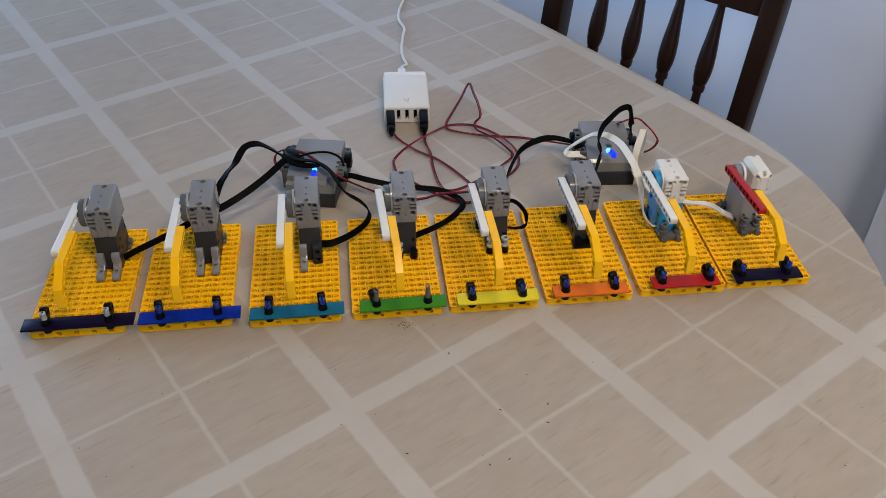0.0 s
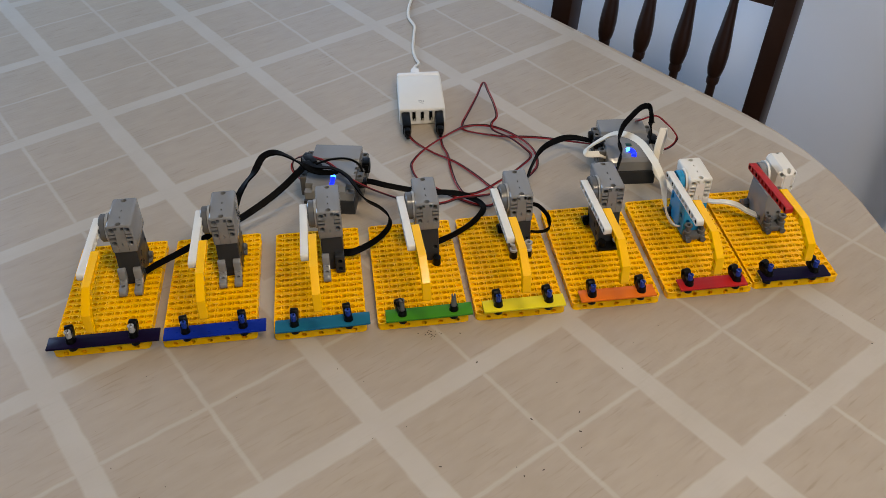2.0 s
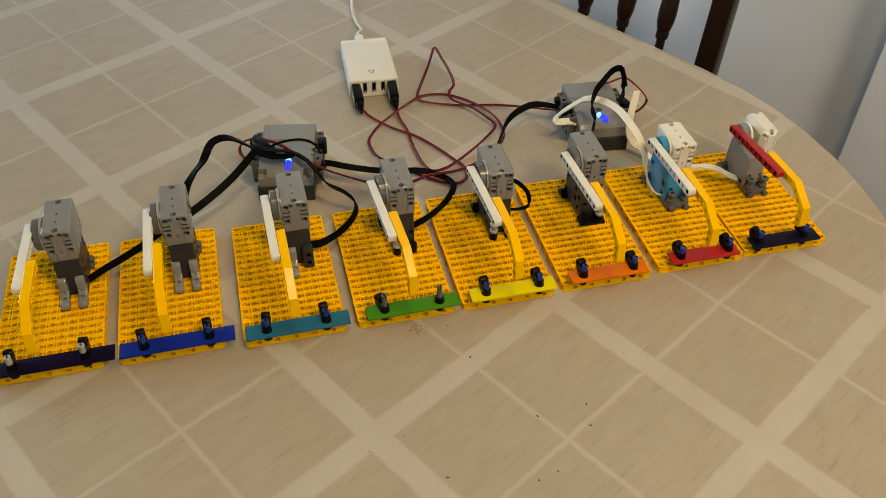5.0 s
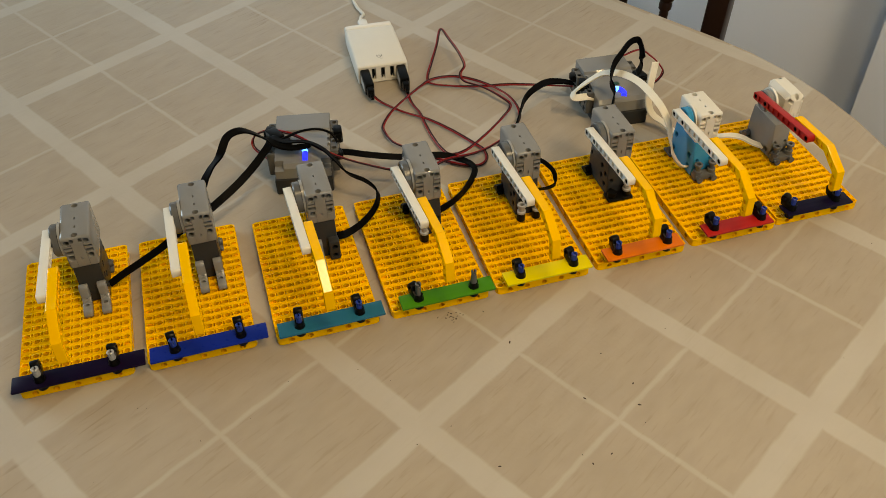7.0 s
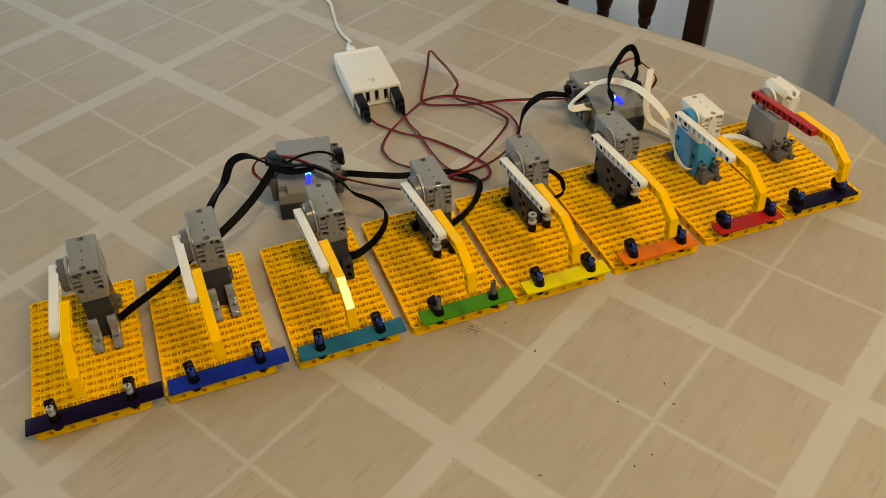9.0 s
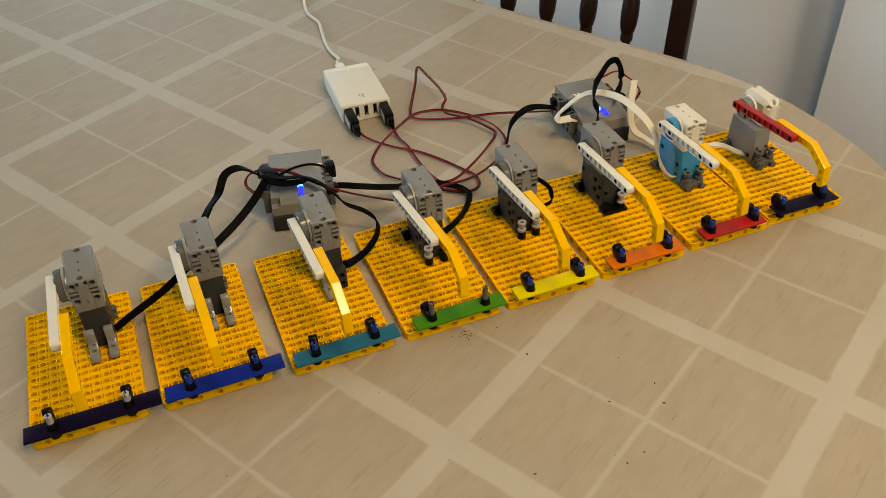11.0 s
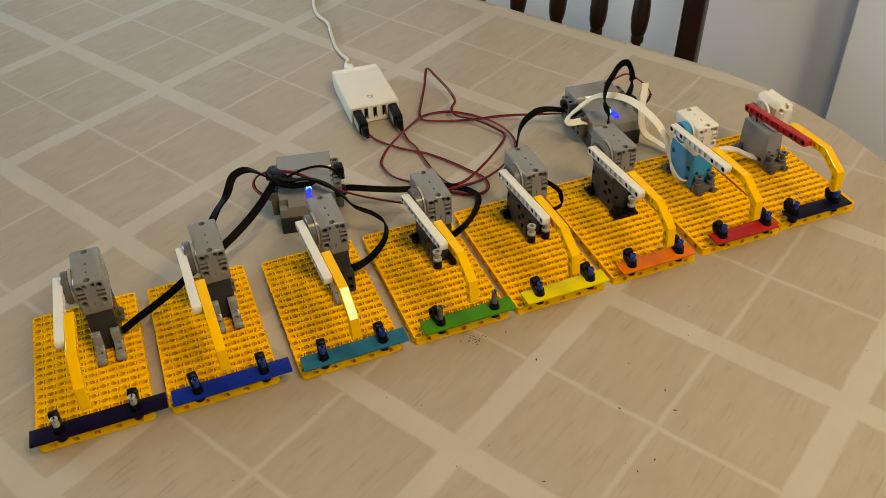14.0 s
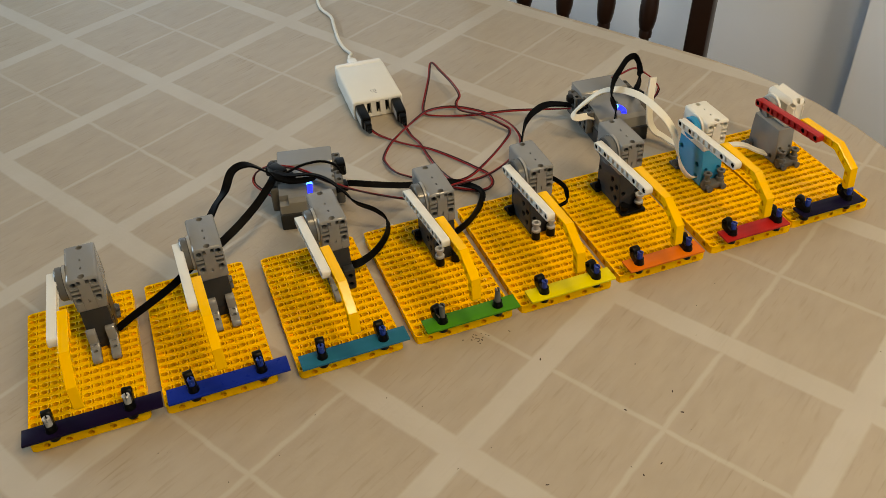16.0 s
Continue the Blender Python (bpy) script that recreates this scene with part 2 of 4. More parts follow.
def cut(bm, cutters):
    """Cuts the closed bodies of the second bmesh out of the first."""
    def temp(b, name):
        me = bpy.data.meshes.new(name)
        bmesh.ops.recalc_face_normals(b, faces=b.faces[:])
        b.to_mesh(me)
        b.free()
        return new(name, me)
    a, c = temp(bm, "body_raw"), temp(cutters, "cutter_raw")
    mod = a.modifiers.new("cut", "BOOLEAN")
    mod.operation, mod.solver, mod.object = "DIFFERENCE", "EXACT", c
    mod.use_self = True
    dep = bpy.context.evaluated_depsgraph_get()
    dep.update()
    me = bpy.data.meshes.new_from_object(a.evaluated_get(dep))
    out = bmesh.new()
    out.from_mesh(me)
    for ob in (a, c):
        old = ob.data
        bpy.data.objects.remove(ob)
        bpy.data.meshes.remove(old)
    bpy.data.meshes.remove(me)
    return out


def smooth_path(points, steps=6):
    """A line through the points, rounded by a spline."""
    p = [Vector(q) for q in points]
    p = [2 * p[0] - p[1]] + p + [2 * p[-1] - p[-2]]
    out = []
    for i in range(1, len(p) - 2):
        for k in range(steps):
            t = k / steps
            a, b, c, d = p[i - 1], p[i], p[i + 1], p[i + 2]
            out.append(0.5 * (2 * b + (c - a) * t + (2 * a - 5 * b + 4 * c - d) * t * t + (3 * b - a - 3 * c + d) * t ** 3))
    return out + [p[-2]]


def sweep(bm, line, section, sides=None):
    """Sweeps a closed (across, up) section along a line; sides may give the across direction at each point."""
    rings = []
    n = len(line)
    for i, p in enumerate(line):
        d = (line[min(i + 1, n - 1)] - line[max(i - 1, 0)]).normalized()
        side = sides[i] if sides else d.cross(Vector((0, 0, 1)))
        if side.length < 1e-4:
            side = Vector((1, 0, 0))
        side = (side - d * side.dot(d)).normalized()
        up = side.cross(d)
        rings.append([bm.verts.new(p + side * u + up * v) for u, v in section])
    m = len(section)
    for a, b in zip(rings, rings[1:]):
        for k in range(m):
            bm.faces.new((a[k], a[(k + 1) % m], b[(k + 1) % m], b[k]))
    bm.faces.new(rings[0][::-1])
    bm.faces.new(rings[-1])
    return bm


def round_section(r, seg=8):
    return [(r * math.cos(2 * math.pi * k / seg), r * math.sin(2 * math.pi * k / seg)) for k in range(seg)]


def ribbed_section(width, thick, cores=4):
    """A flat ribbon cable of several round cores side by side."""
    r = width / cores / 2
    top = []
    for c in range(cores):
        for k in range(4):
            a = math.pi - math.pi * k / 4
            top.append((-width / 2 + r * (2 * c + 1) + r * math.cos(a), thick / 2 * (0.93 + 0.07 * math.sin(a))))
    return top + [(-u, -v) for u, v in top]


# ---- room ----
def room():
    def slab(name, x0, x1, y0, y1, z0, z1, material, label):
        bm = bmesh.new()
        box(bm, x0, x1, y0, y1, z0, z1)
        return thing(name, bm, material, label, name.split("_")[0], kind="structure", smooth=False)

    slab("floor", -2.1, 2.4, -2.2, 2.6, -0.80, -0.75, FLOOR_WOOD, "brown wooden floor under the table")
    slab("ceiling", -2.1, 2.4, -2.2, 2.6, 1.70, 1.76, CEILING_PAINT, "unseen plain grey ceiling")
    # left wall with its window opening
    bm = bmesh.new()
    box(bm, -2.1, -2.0, -2.2, 1.05, -0.75, 1.70)
    box(bm, -2.1, -2.0, 2.25, 2.6, -0.75, 1.70)
    box(bm, -2.1, -2.0, 1.05, 2.25, -0.75, 0.2)
    box(bm, -2.1, -2.0, 1.05, 2.25, 1.4, 1.70)
    thing("wall_west", bm, UNSEEN_DIM_PAINT, "unseen dark grey wall with a window opening", "wall", kind="structure", smooth=False)
    # Unseen south wall; its opening is added around the rear fill lamp.
    bm = bmesh.new()
    box(bm, -2.0, 0.05, -2.2, -2.1, -0.75, 1.70)
    box(bm, 1.45, 2.4, -2.2, -2.1, -0.75, 1.70)
    box(bm, 0.05, 1.45, -2.2, -2.1, -0.75, 0.2)
    box(bm, 0.05, 1.45, -2.2, -2.1, 1.4, 1.70)
    thing("wall_south", bm, UNSEEN_DIM_PAINT, "unseen dark grey wall with an added opening", "wall", kind="structure", smooth=False)


room()


# A lamp frame added out of view behind the warm fill.
def fill_lamp_body():
    base = holder("fill_lamp_body", look((0.60, -1.05, 1.66), (0.45, 0.2, 0.0)), "unseen square frame added behind the warm fill lamp", "lamp")
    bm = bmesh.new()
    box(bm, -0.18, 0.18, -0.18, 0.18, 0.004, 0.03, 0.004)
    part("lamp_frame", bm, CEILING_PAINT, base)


fill_lamp_body()


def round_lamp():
    """An assumed round lamp body for the unseen light over the table's near side."""
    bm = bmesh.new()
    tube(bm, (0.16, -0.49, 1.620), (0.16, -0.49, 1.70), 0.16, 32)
    thing("assumed_lamp_body", bm, CEILING_PAINT, "assumed small round lamp body, unseen, under the ceiling", "lamp")


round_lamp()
WALL_EDGE = pose(0.819, 0.402, 0, 0, 0, -59.5)


def far_walls():
    """The wall behind the chair lies a little deeper than the wall beside it; the step makes an upright edge."""
    for name, x0, x1, y0, label in (("wall_north", -2.6, 0.0, 0.065, "grey-blue painted wall behind the chair"), ("wall_east", 0.0, 2.2, 0.0, "pale painted wall with a sharp upright edge")):
        bm = bmesh.new()
        box(bm, x0, x1, y0, 0.2, -0.75, 1.70)
        w = thing(name, bm, WALL_PAINT, label, "wall", kind="structure", smooth=False)
        w.matrix_basis = WALL_EDGE


far_walls()

# ---- table ----
TABLE = pose(-0.0070, -0.1146, 0, 0, 0, -59.54)


def table():
    base = holder("dining_table", TABLE, "oval-ended dining table with a beige tile-print laminate top", "table")
    # x runs along the long side, y towards the chair
    w_c, b, a, s0, back = -0.05, 0.712, 0.54, -0.133, -1.35
    outline = []
    for k in range(33):
        ang = math.pi / 2 - math.pi * k / 32
        outline.append((s0 + a * math.cos(ang), w_c + b * math.sin(ang)))
    for k in range(33):
        ang = -math.pi / 2 - math.pi * k / 32
        outline.append((back + a * math.cos(ang), w_c + b * math.sin(ang)))
    bm = bmesh.new()
    lo = [bm.verts.new((x, y, -0.028)) for x, y in outline]
    hi = [bm.verts.new((x, y, 0.0)) for x, y in outline]
    n = len(outline)
    top = bm.faces.new(hi)
    bm.faces.new(lo[::-1])
    for i in range(n):
        bm.faces.new((lo[i], lo[(i + 1) % n], hi[(i + 1) % n], hi[i]))
    bmesh.ops.bevel(bm, geom=list(top.edges), offset=0.006, segments=4, affect="EDGES", profile=0.5)
    part("tabletop", bm, TABLE_TOP, base)
    bm = bmesh.new()
    box(bm, -1.2, 0.05, -0.5, 0.45, -0.11, -0.0285, 0.004)
    part("apron", bm, CHAIR_WOOD, base, "dark wooden apron")
    for x in (-1.15, 0.0):
        for y in (-0.46, 0.41):
            bm = bmesh.new()
            tube(bm, (x, y, -0.75), (x, y, -0.11), 0.024, 16, 0.036)
            part("leg", bm, CHAIR_WOOD, base, "turned dark wooden leg")


table()


def specks():
    """Small dark crumbs and nicks on the laminate."""
    bm = bmesh.new()
    rng = random.Random(5)
    spots = [(0.087, -0.0546, 0.0011), (0.1238, -0.1261, 0.0010), (0.1663, -0.1237, 0.0009), (0.1621, -0.1441, 0.0011), (0.040, -0.1645, 0.0009), (0.1063, -0.1824, 0.0009), (0.123, -0.1785, 0.0008), (0.1544, -0.088, 0.0006), (0.0768, -0.0155, 0.0007)]
    spots += [(rng.uniform(-0.25, 0.5), rng.uniform(-0.22, -0.03), rng.uniform(0.0003, 0.0006)) for _ in range(34)]
    # a small smudge of crumbs in front of the plates
    spots += [(0.050 + rng.gauss(0, 0.0035), -0.0135 + rng.gauss(0, 0.0025), rng.uniform(0.0004, 0.0008)) for _ in range(22)]
    for x, y, r in spots:
        m = Matrix.Translation((x, y, 0.00015)) @ Matrix.Rotation(rng.uniform(0, 3), 4, "Z") @ Matrix.Diagonal((r * rng.uniform(1, 1.8), r * 0.7, 0.0002, 1))
        bmesh.ops.create_icosphere(bm, subdivisions=1, radius=1.0, matrix=m)
    thing("crumb", bm, LOGO_BROWN, "tiny dark brown specks on the laminate top", "specks", kind="stuff")


specks()


# ---- chair ----
def chair():
    base = holder("dining_chair", pose(0.5063, 0.5953, 0, 0, 0, -47.2), "dark-stained wooden spindle-back dining chair at the table", "chair")
    lean = 0.16

    def at(x, z, dy=0.0):
        return Vector((x, dy + lean * (z + 0.065), z))

    for x, nm in ((-0.214, "post"), (0.146, "post")):
        bm = bmesh.new()
        prism(bm, [(at(x, -0.75).y * 0.2 - 0.016, -0.75), (-0.02 + lean * -0.24, -0.31), (at(x, 0.32).y - 0.016, 0.32), (at(x, 0.32).y + 0.016, 0.32), (0.022 + lean * -0.24, -0.31), (at(x, -0.75).y * 0.2 + 0.02, -0.75)], x - 0.019, x + 0.012 if x > 0 else x + 0.019, 0.004)
        part(nm, bm, CHAIR_WOOD, base)
    for z0, z1, nm in ((0.060, 0.113, "rail"), (0.22, 0.30, "crest_rail"), (-0.26, -0.22, "rail")):
        bm = bmesh.new()
        prism(bm, [(at(0, z0).y - 0.009, z0), (at(0, z0).y + 0.009, z0), (at(0, z1).y + 0.009, z1), (at(0, z1).y - 0.009, z1)], -0.196, 0.128, 0.003)
        part(nm, bm, CHAIR_WOOD, base)
    profile = [(z - 0.006, r * 0.86) for z, r in [(-0.235, 0.008), (-0.20, 0.009), (-0.14, 0.0125), (-0.10, 0.0085), (-0.0705, 0.0078), (-0.0700, 0.0110), (-0.0640, 0.0116), (-0.0590, 0.0106), (-0.0560, 0.0125), (-0.045, 0.0152), (-0.030, 0.0162), (-0.012, 0.0152), (0.015, 0.0118), (0.05, 0.0080), (0.068, 0.0068), (0.082, 0.0068)]]
    for x in (-0.132, -0.066, 0.0, 0.065):
        bm = bmesh.new()
        rings = []
        for z, r in profile:
            c = at(x, z)
            rings.append([bm.verts.new(c + Vector((r * math.cos(t * math.pi / 6), r * math.sin(t * math.pi / 6), 0))) for t in range(12)])
        for p, q in zip(rings, rings[1:]):
            for k in range(12):
                bm.faces.new((p[k], p[(k + 1) % 12], q[(k + 1) % 12], q[k]))
        bm.faces.new(rings[0][::-1])
        bm.faces.new(rings[-1])
        part("spindle", bm, CHAIR_WOOD, base)
    bm = bmesh.new()
    box(bm, -0.245, 0.177, -0.44, -0.03, -0.335, -0.30, 0.008)
    part("seat", bm, CHAIR_WOOD, base)
    for x in (-0.21, 0.142):
        bm = bmesh.new()
        tube(bm, (x, -0.40, -0.75), (x, -0.38, -0.335), 0.015, 14, 0.02)
        part("leg", bm, CHAIR_WOOD, base)


chair()

# ---- xylophone modules ----
M = 0.008


def base_plate_mesh():
    """A building plate of 11 by 19 modules: rows of holes between shallow ridges, holes along its sides."""
    bm = bmesh.new()
    nx, ny, h = 11, 19, 0.0080
    grid = {}

    def vert(x, y, z):
        key = (round(x * 1e5), round(y * 1e5), round(z * 1e5))
        if key not in grid:
            grid[key] = bm.verts.new((x, y, z))
        return grid[key]

    e, g = M / 2 - 0.0006, 0.0019

    def top(x, y, dy):
        rim = y < 1e-6 or y > ny * M - 1e-6
        return vert(x, y, h if rim or abs(dy) < 0.9 else h - 0.0009)

    for i in range(nx):
        for j in range(ny):
            cx, cy = (i + 0.5) * M, (j + 0.5) * M
            xr = cx + (M / 2 if i == nx - 1 else e)
            xl = cx - (M / 2 if i == 0 else e)
            ring = [top(xr, cy + g, 0), top(xr, cy + M / 2, 1), top(cx, cy + M / 2, 1), top(xl, cy + M / 2, 1), top(xl, cy + g, 0),
                    top(xl, cy - g, 0), top(xl, cy - M / 2, 1), top(cx, cy - M / 2, 1), top(xr, cy - M / 2, 1), top(xr, cy - g, 0)]
            hole, low = [], []
            for ang in (20, 52, 90, 128, 160, 200, 232, 270, 308, 340):
                a = radians(ang)
                hole.append(bm.verts.new((cx + 0.0027 * math.cos(a), cy + 0.0022 * math.sin(a), h)))
                low.append(bm.verts.new((cx + 0.0026 * math.cos(a), cy + 0.0021 * math.sin(a), h - 0.0038)))
            for k in range(10):
                q = (k + 1) % 10
                bm.faces.new((ring[k], ring[q], hole[q], hole[k]))
                bm.faces.new((hole[k], hole[q], low[q], low[k]))
            if i == nx - 1:
                continue
            # the narrow slit between two neighbouring holes
            x0, x1 = xr, xr + 0.0012
            ys = [(cy - M / 2, 1), (cy - g, 0), (cy + g, 0), (cy + M / 2, 1)]
            lo = [top(x0, y, d) for y, d in ys]
            hi = [top(x1, y, d) for y, d in ys]
            bm.faces.new((lo[0], hi[0], hi[1], lo[1]))
            bm.faces.new((lo[2], hi[2], hi[3], lo[3]))
            pit = [bm.verts.new((x, y, h - 0.0034)) for x, y in ((x0, cy - g), (x1, cy - g), (x1, cy + g), (x0, cy + g))]
            edge = [lo[1], hi[1], hi[2], lo[2]]
            for k in range(4):
                bm.faces.new((edge[k], edge[(k + 1) % 4], pit[(k + 1) % 4], pit[k]))
    W, D = nx * M, ny * M
    # side walls, with a recessed hole in every second module
    for (ox, oy, ux, uy, n) in ((0, 0, 1, 0, nx), (W, 0, 0, 1, ny), (W, D, -1, 0, nx), (0, D, 0, -1, ny)):
        inx, iny = -uy, ux
        for i in range(n):
            c = Vector((ox + ux * (i + 0.5) * M, oy + uy * (i + 0.5) * M, 0.0041))
            u, v, w = Vector((ux, uy, 0)), Vector((0, 0, 1)), Vector((inx, iny, 0))
            ring = [bm.verts.new(c + u * (dx * M / 2) + v * (0.0039 * dz if dz > 0 else 0.0041 * dz)) for dx, dz in ((1, 0), (1, 1), (0, 1), (-1, 1), (-1, 0), (-1, -1), (0, -1), (1, -1))]
            if i % 2 == 0:
                bm.faces.new(ring)
                continue
            hole, low = [], []
            for k in range(8):
                a = math.pi / 4 * k
                p = c + u * (0.0026 * math.cos(a)) + v * (0.0025 * math.sin(a))
                hole.append(bm.verts.new(p))
                low.append(bm.verts.new(p + w * 0.005))
            for k in range(8):
                q = (k + 1) % 8
                bm.faces.new((ring[k], ring[q], hole[q], hole[k]))
                bm.faces.new((hole[k], hole[q], low[q], low[k]))
            bm.faces.new(low)
    # rounded upright corners
    r = 0.003
    for v in bm.verts:
        for cx, sx in ((0.0, 1), (W, -1)):
            for cy, sy in ((0.0, 1), (D, -1)):
                if abs(v.co.x - cx) < 1e-6 and abs(v.co.y - cy) < 1e-6:
                    v.co.x += sx * r * 0.4
                    v.co.y += sy * r * 0.4
    me = mesh_of("baseplate", bm, YELLOW)
    return me


def beam_mesh(material):
    """A straight striker beam about its axle: round holes near both ends, shallow pockets along its flanks."""
    bm = bmesh.new()
    z = 0.0030
    outline = []
    for cy, cz, a0 in ((0.0044, z + 0.0014, 0), (-0.0817, z + 0.0014, 90), (-0.0817, z - 0.0014, 180), (0.0044, z - 0.0014, 270)):
        outline += [(cy + 0.0023 * math.cos(radians(a0 + 30 * k)), cz + 0.0023 * math.sin(radians(a0 + 30 * k))) for k in range(4)]
    prism(bm, outline, -0.0166, -0.0092, 0.0005)
    cutters = bmesh.new()
    for y in (0.0030, -0.0135, -0.0637, -0.0803):
        tube(cutters, (-0.03, y, z), (0.01, y, z), 0.0025, 14)
    for y in (-0.0053, -0.0720):
        box(cutters, -0.02, -0.0149, y - 0.0030, y + 0.0030, z - 0.0027, z + 0.0027)
        box(cutters, -0.0109, -0.008, y - 0.0030, y + 0.0030, z - 0.0027, z + 0.0027)
    for k in range(5):
        y = -0.0215 - k * 0.0084
        box(cutters, -0.02, -0.0149, y - 0.0035, y + 0.0035, z - 0.0027, z + 0.0027)
        box(cutters, -0.0109, -0.008, y - 0.0035, y + 0.0035, z - 0.0027, z + 0.0027)
    return mesh_of("striker_beam", cut(bm, cutters), material, True)


def hammer_mesh():
    """The doubly bent yellow beam that falls on the bar: pockets along its flanks, sharp bends."""
    line = [(-0.0525, 0.0042), (-0.0995, 0.0018), (-0.1185, -0.0120), (-0.1190, -0.0275)]
    bm = bmesh.new()
    prism(bm, stadium(line, 0.0038, 12), -0.0090, -0.0014, 0.0005)
    cutters = bmesh.new()
    sides = ((-0.012, -0.0078), (-0.0026, 0.002))
    for k in range(6):
        y = -0.0560 - 0.008 * k
        z = 0.0042 - (-0.0525 - y) * 0.051
        for x0, x1 in sides:
            box(cutters, x0, x1, y - 0.0029, y + 0.0029, z - 0.0026, z + 0.0026)
    for y, z in ((-0.1052, -0.0024), (-0.1125, -0.0077), (-0.1187, -0.0165), (-0.1190, -0.0245)):
        for x0, x1 in sides:
            tube(cutters, (x0, y, z), (x1, y, z), 0.0024, 10)
    return mesh_of("hammer", cut(bm, cutters), YELLOW)


def upper_motor_mesh(material, faceted=False, back=0.128, top=0.0785):
    """The upper motor case: a front with four pin holes, slots between them and a sunk middle strip."""
    bm = bmesh.new()
    box(bm, 0.0, 0.024, 0.088, back, 0.0465, top, 0.0021 if not faceted else 0.0050, 3 if not faceted else 1)
    cutters = bmesh.new()
    for z in (top - 0.0055, top - 0.0215):
        for x in (0.0043, 0.0197):
            tube(cutters, (x, 0.08, z), (x, 0.1020, z), 0.0024, 14)
            tube(cutters, (x, 0.08, z), (x, 0.0888, z), 0.0031, 14)
    for x in (() if faceted else (0.0043, 0.0197)):
        for z0, z1 in ((top - 0.0120, top - 0.0100), (top - 0.0172, top - 0.0140)):
            box(cutters, x - 0.0032, x + 0.0032, 0.08, 0.0925, z0, z1)
    for x in (() if faceted else (0.0088, 0.0152)):
        box(cutters, x - 0.0013, x + 0.0013, 0.08, 0.0960, top - 0.0058, top - 0.0020)
    for x in (0.0072, 0.0168):
        box(cutters, x - 0.00025, x + 0.00025, 0.08, 0.0890, 0.04, top - 0.0015)
    box(cutters, 0.0113, 0.0127, 0.08, 0.0895, top - 0.0245, top - 0.0205)
    box(cutters, -0.01, 0.0003, 0.08, 0.14, 0.0525, 0.0529)
    box(cutters, 0.0237, 0.03, 0.08, 0.14, 0.0525, 0.0529)
    for y in (0.0915, back - 0.0048):
        tube(cutters, (0.012, y, top - 0.010), (0.012, y, 0.09), 0.0026, 14)
    for y in (() if faceted else (0.102, 0.113)):
        box(cutters, 0.0114, 0.0126, y - 0.0013, y + 0.0013, top - 0.002, 0.09)
    return mesh_of("upper_housing", cut(bm, cutters), material, True)


def lower_motor_mesh(material, tall=0.0465, wide=0.0012, r=0.0024, flank=((0.0935, 0.0150), (0.0935, 0.0262), (0.1225, 0.0345), (0.1225, 0.0150), (0.1085, 0.0300), (0.1225, 0.0245), (0.0935, 0.0365))):
    """The lower motor case with sunk pin holes in its flanks and front."""
    bm = bmesh.new()
    prism(bm, [(0.0885, 0.0470), (0.1275, 0.0470), (0.1290, 0.030), (0.1290, 0.0085), (0.0860, 0.0085), (0.0850, 0.020)], wide, 0.024 - wide, 0.0014)
    cutters = bmesh.new()
    for y, z in flank:
        for x0, x1, x2 in ((-0.01, 0.009, wide + 0.0006), (0.04, 0.015, 0.0234 - wide)):
            tube(cutters, (x0, y, z), (x1, y, z), r, 14)
            tube(cutters, (x0, y, z), (x2, y, z), r + 0.0008, 14)
    for x in (0.0050, 0.0190):
        for z in (0.0150, 0.0262):
            tube(cutters, (x, 0.07, z), (x, 0.0905, z), 0.0023, 12)
    return mesh_of("lower_housing", cut(bm, cutters), material, True)


def disc_mesh(material, r=0.0138):
    """The motor's turning disc: a thick wheel with a raised edge and pin holes round its middle."""
    bm = bmesh.new()
    line = [(0.0005, r - 0.0012), (-0.0022, r - 0.0012), (-0.0024, r), (-0.0072, r), (-0.0082, r - 0.0008), (-0.0082, r - 0.0020), (-0.0076, r - 0.0023), (-0.0076, 0.0052), (-0.0090, 0.0050), (-0.0090, 0.0)]
    seg = 40
    rings = []
    for x, q in line[:-1]:
        rings.append([bm.verts.new((x, 0.1045 + q * math.cos(2 * math.pi * k / seg), 0.0672 + q * math.sin(2 * math.pi * k / seg))) for k in range(seg)])
    for a, b in zip(rings, rings[1:]):
        for k in range(seg):
            bm.faces.new((a[k], a[(k + 1) % seg], b[(k + 1) % seg], b[k]))
    bm.faces.new(rings[0][::-1])
    bm.faces.new(rings[-1])
    cutters = bmesh.new()
    for k in range(4):
        a = math.pi / 4 + math.pi / 2 * k
        y, z = 0.1045 + 0.0079 * math.cos(a), 0.0672 + 0.0079 * math.sin(a)
        tube(cutters, (-0.02, y, z), (-0.0005, y, z), 0.0022, 12)
    return mesh_of("output_disc", cut(bm, cutters), material, True)


def ring_mesh(material, r=0.0125):
    """A pale ring behind the disc."""
    bm = bmesh.new()
    tube(bm, (-0.0018, 0.1045, 0.0672), (0.0005, 0.1045, 0.0672), r, 40)
    return mesh_of("disc_ring", bm, material, True)


def leg_mesh():
    """A grey bracket leg: a bent flat link from the motor's foot to the plate."""
    bm = bmesh.new()
    prism(bm, stadium([(0.0835, 0.0275), (0.0828, 0.018), (0.0775, 0.0130), (0.0685, 0.0118)], 0.0036), -0.0037, 0.0037, 0.0007)
    cutters = bmesh.new()
    tube(cutters, (0, 0.0775, 0.018), (0, 0.0775, 0.030), 0.0018, 12)
    tube(cutters, (0, 0.074, 0.0135), (0, 0.0715, 0.03), 0.0018, 12)
    return mesh_of("bracket_leg", cut(bm, cutters), LIGHT_GREY, True)


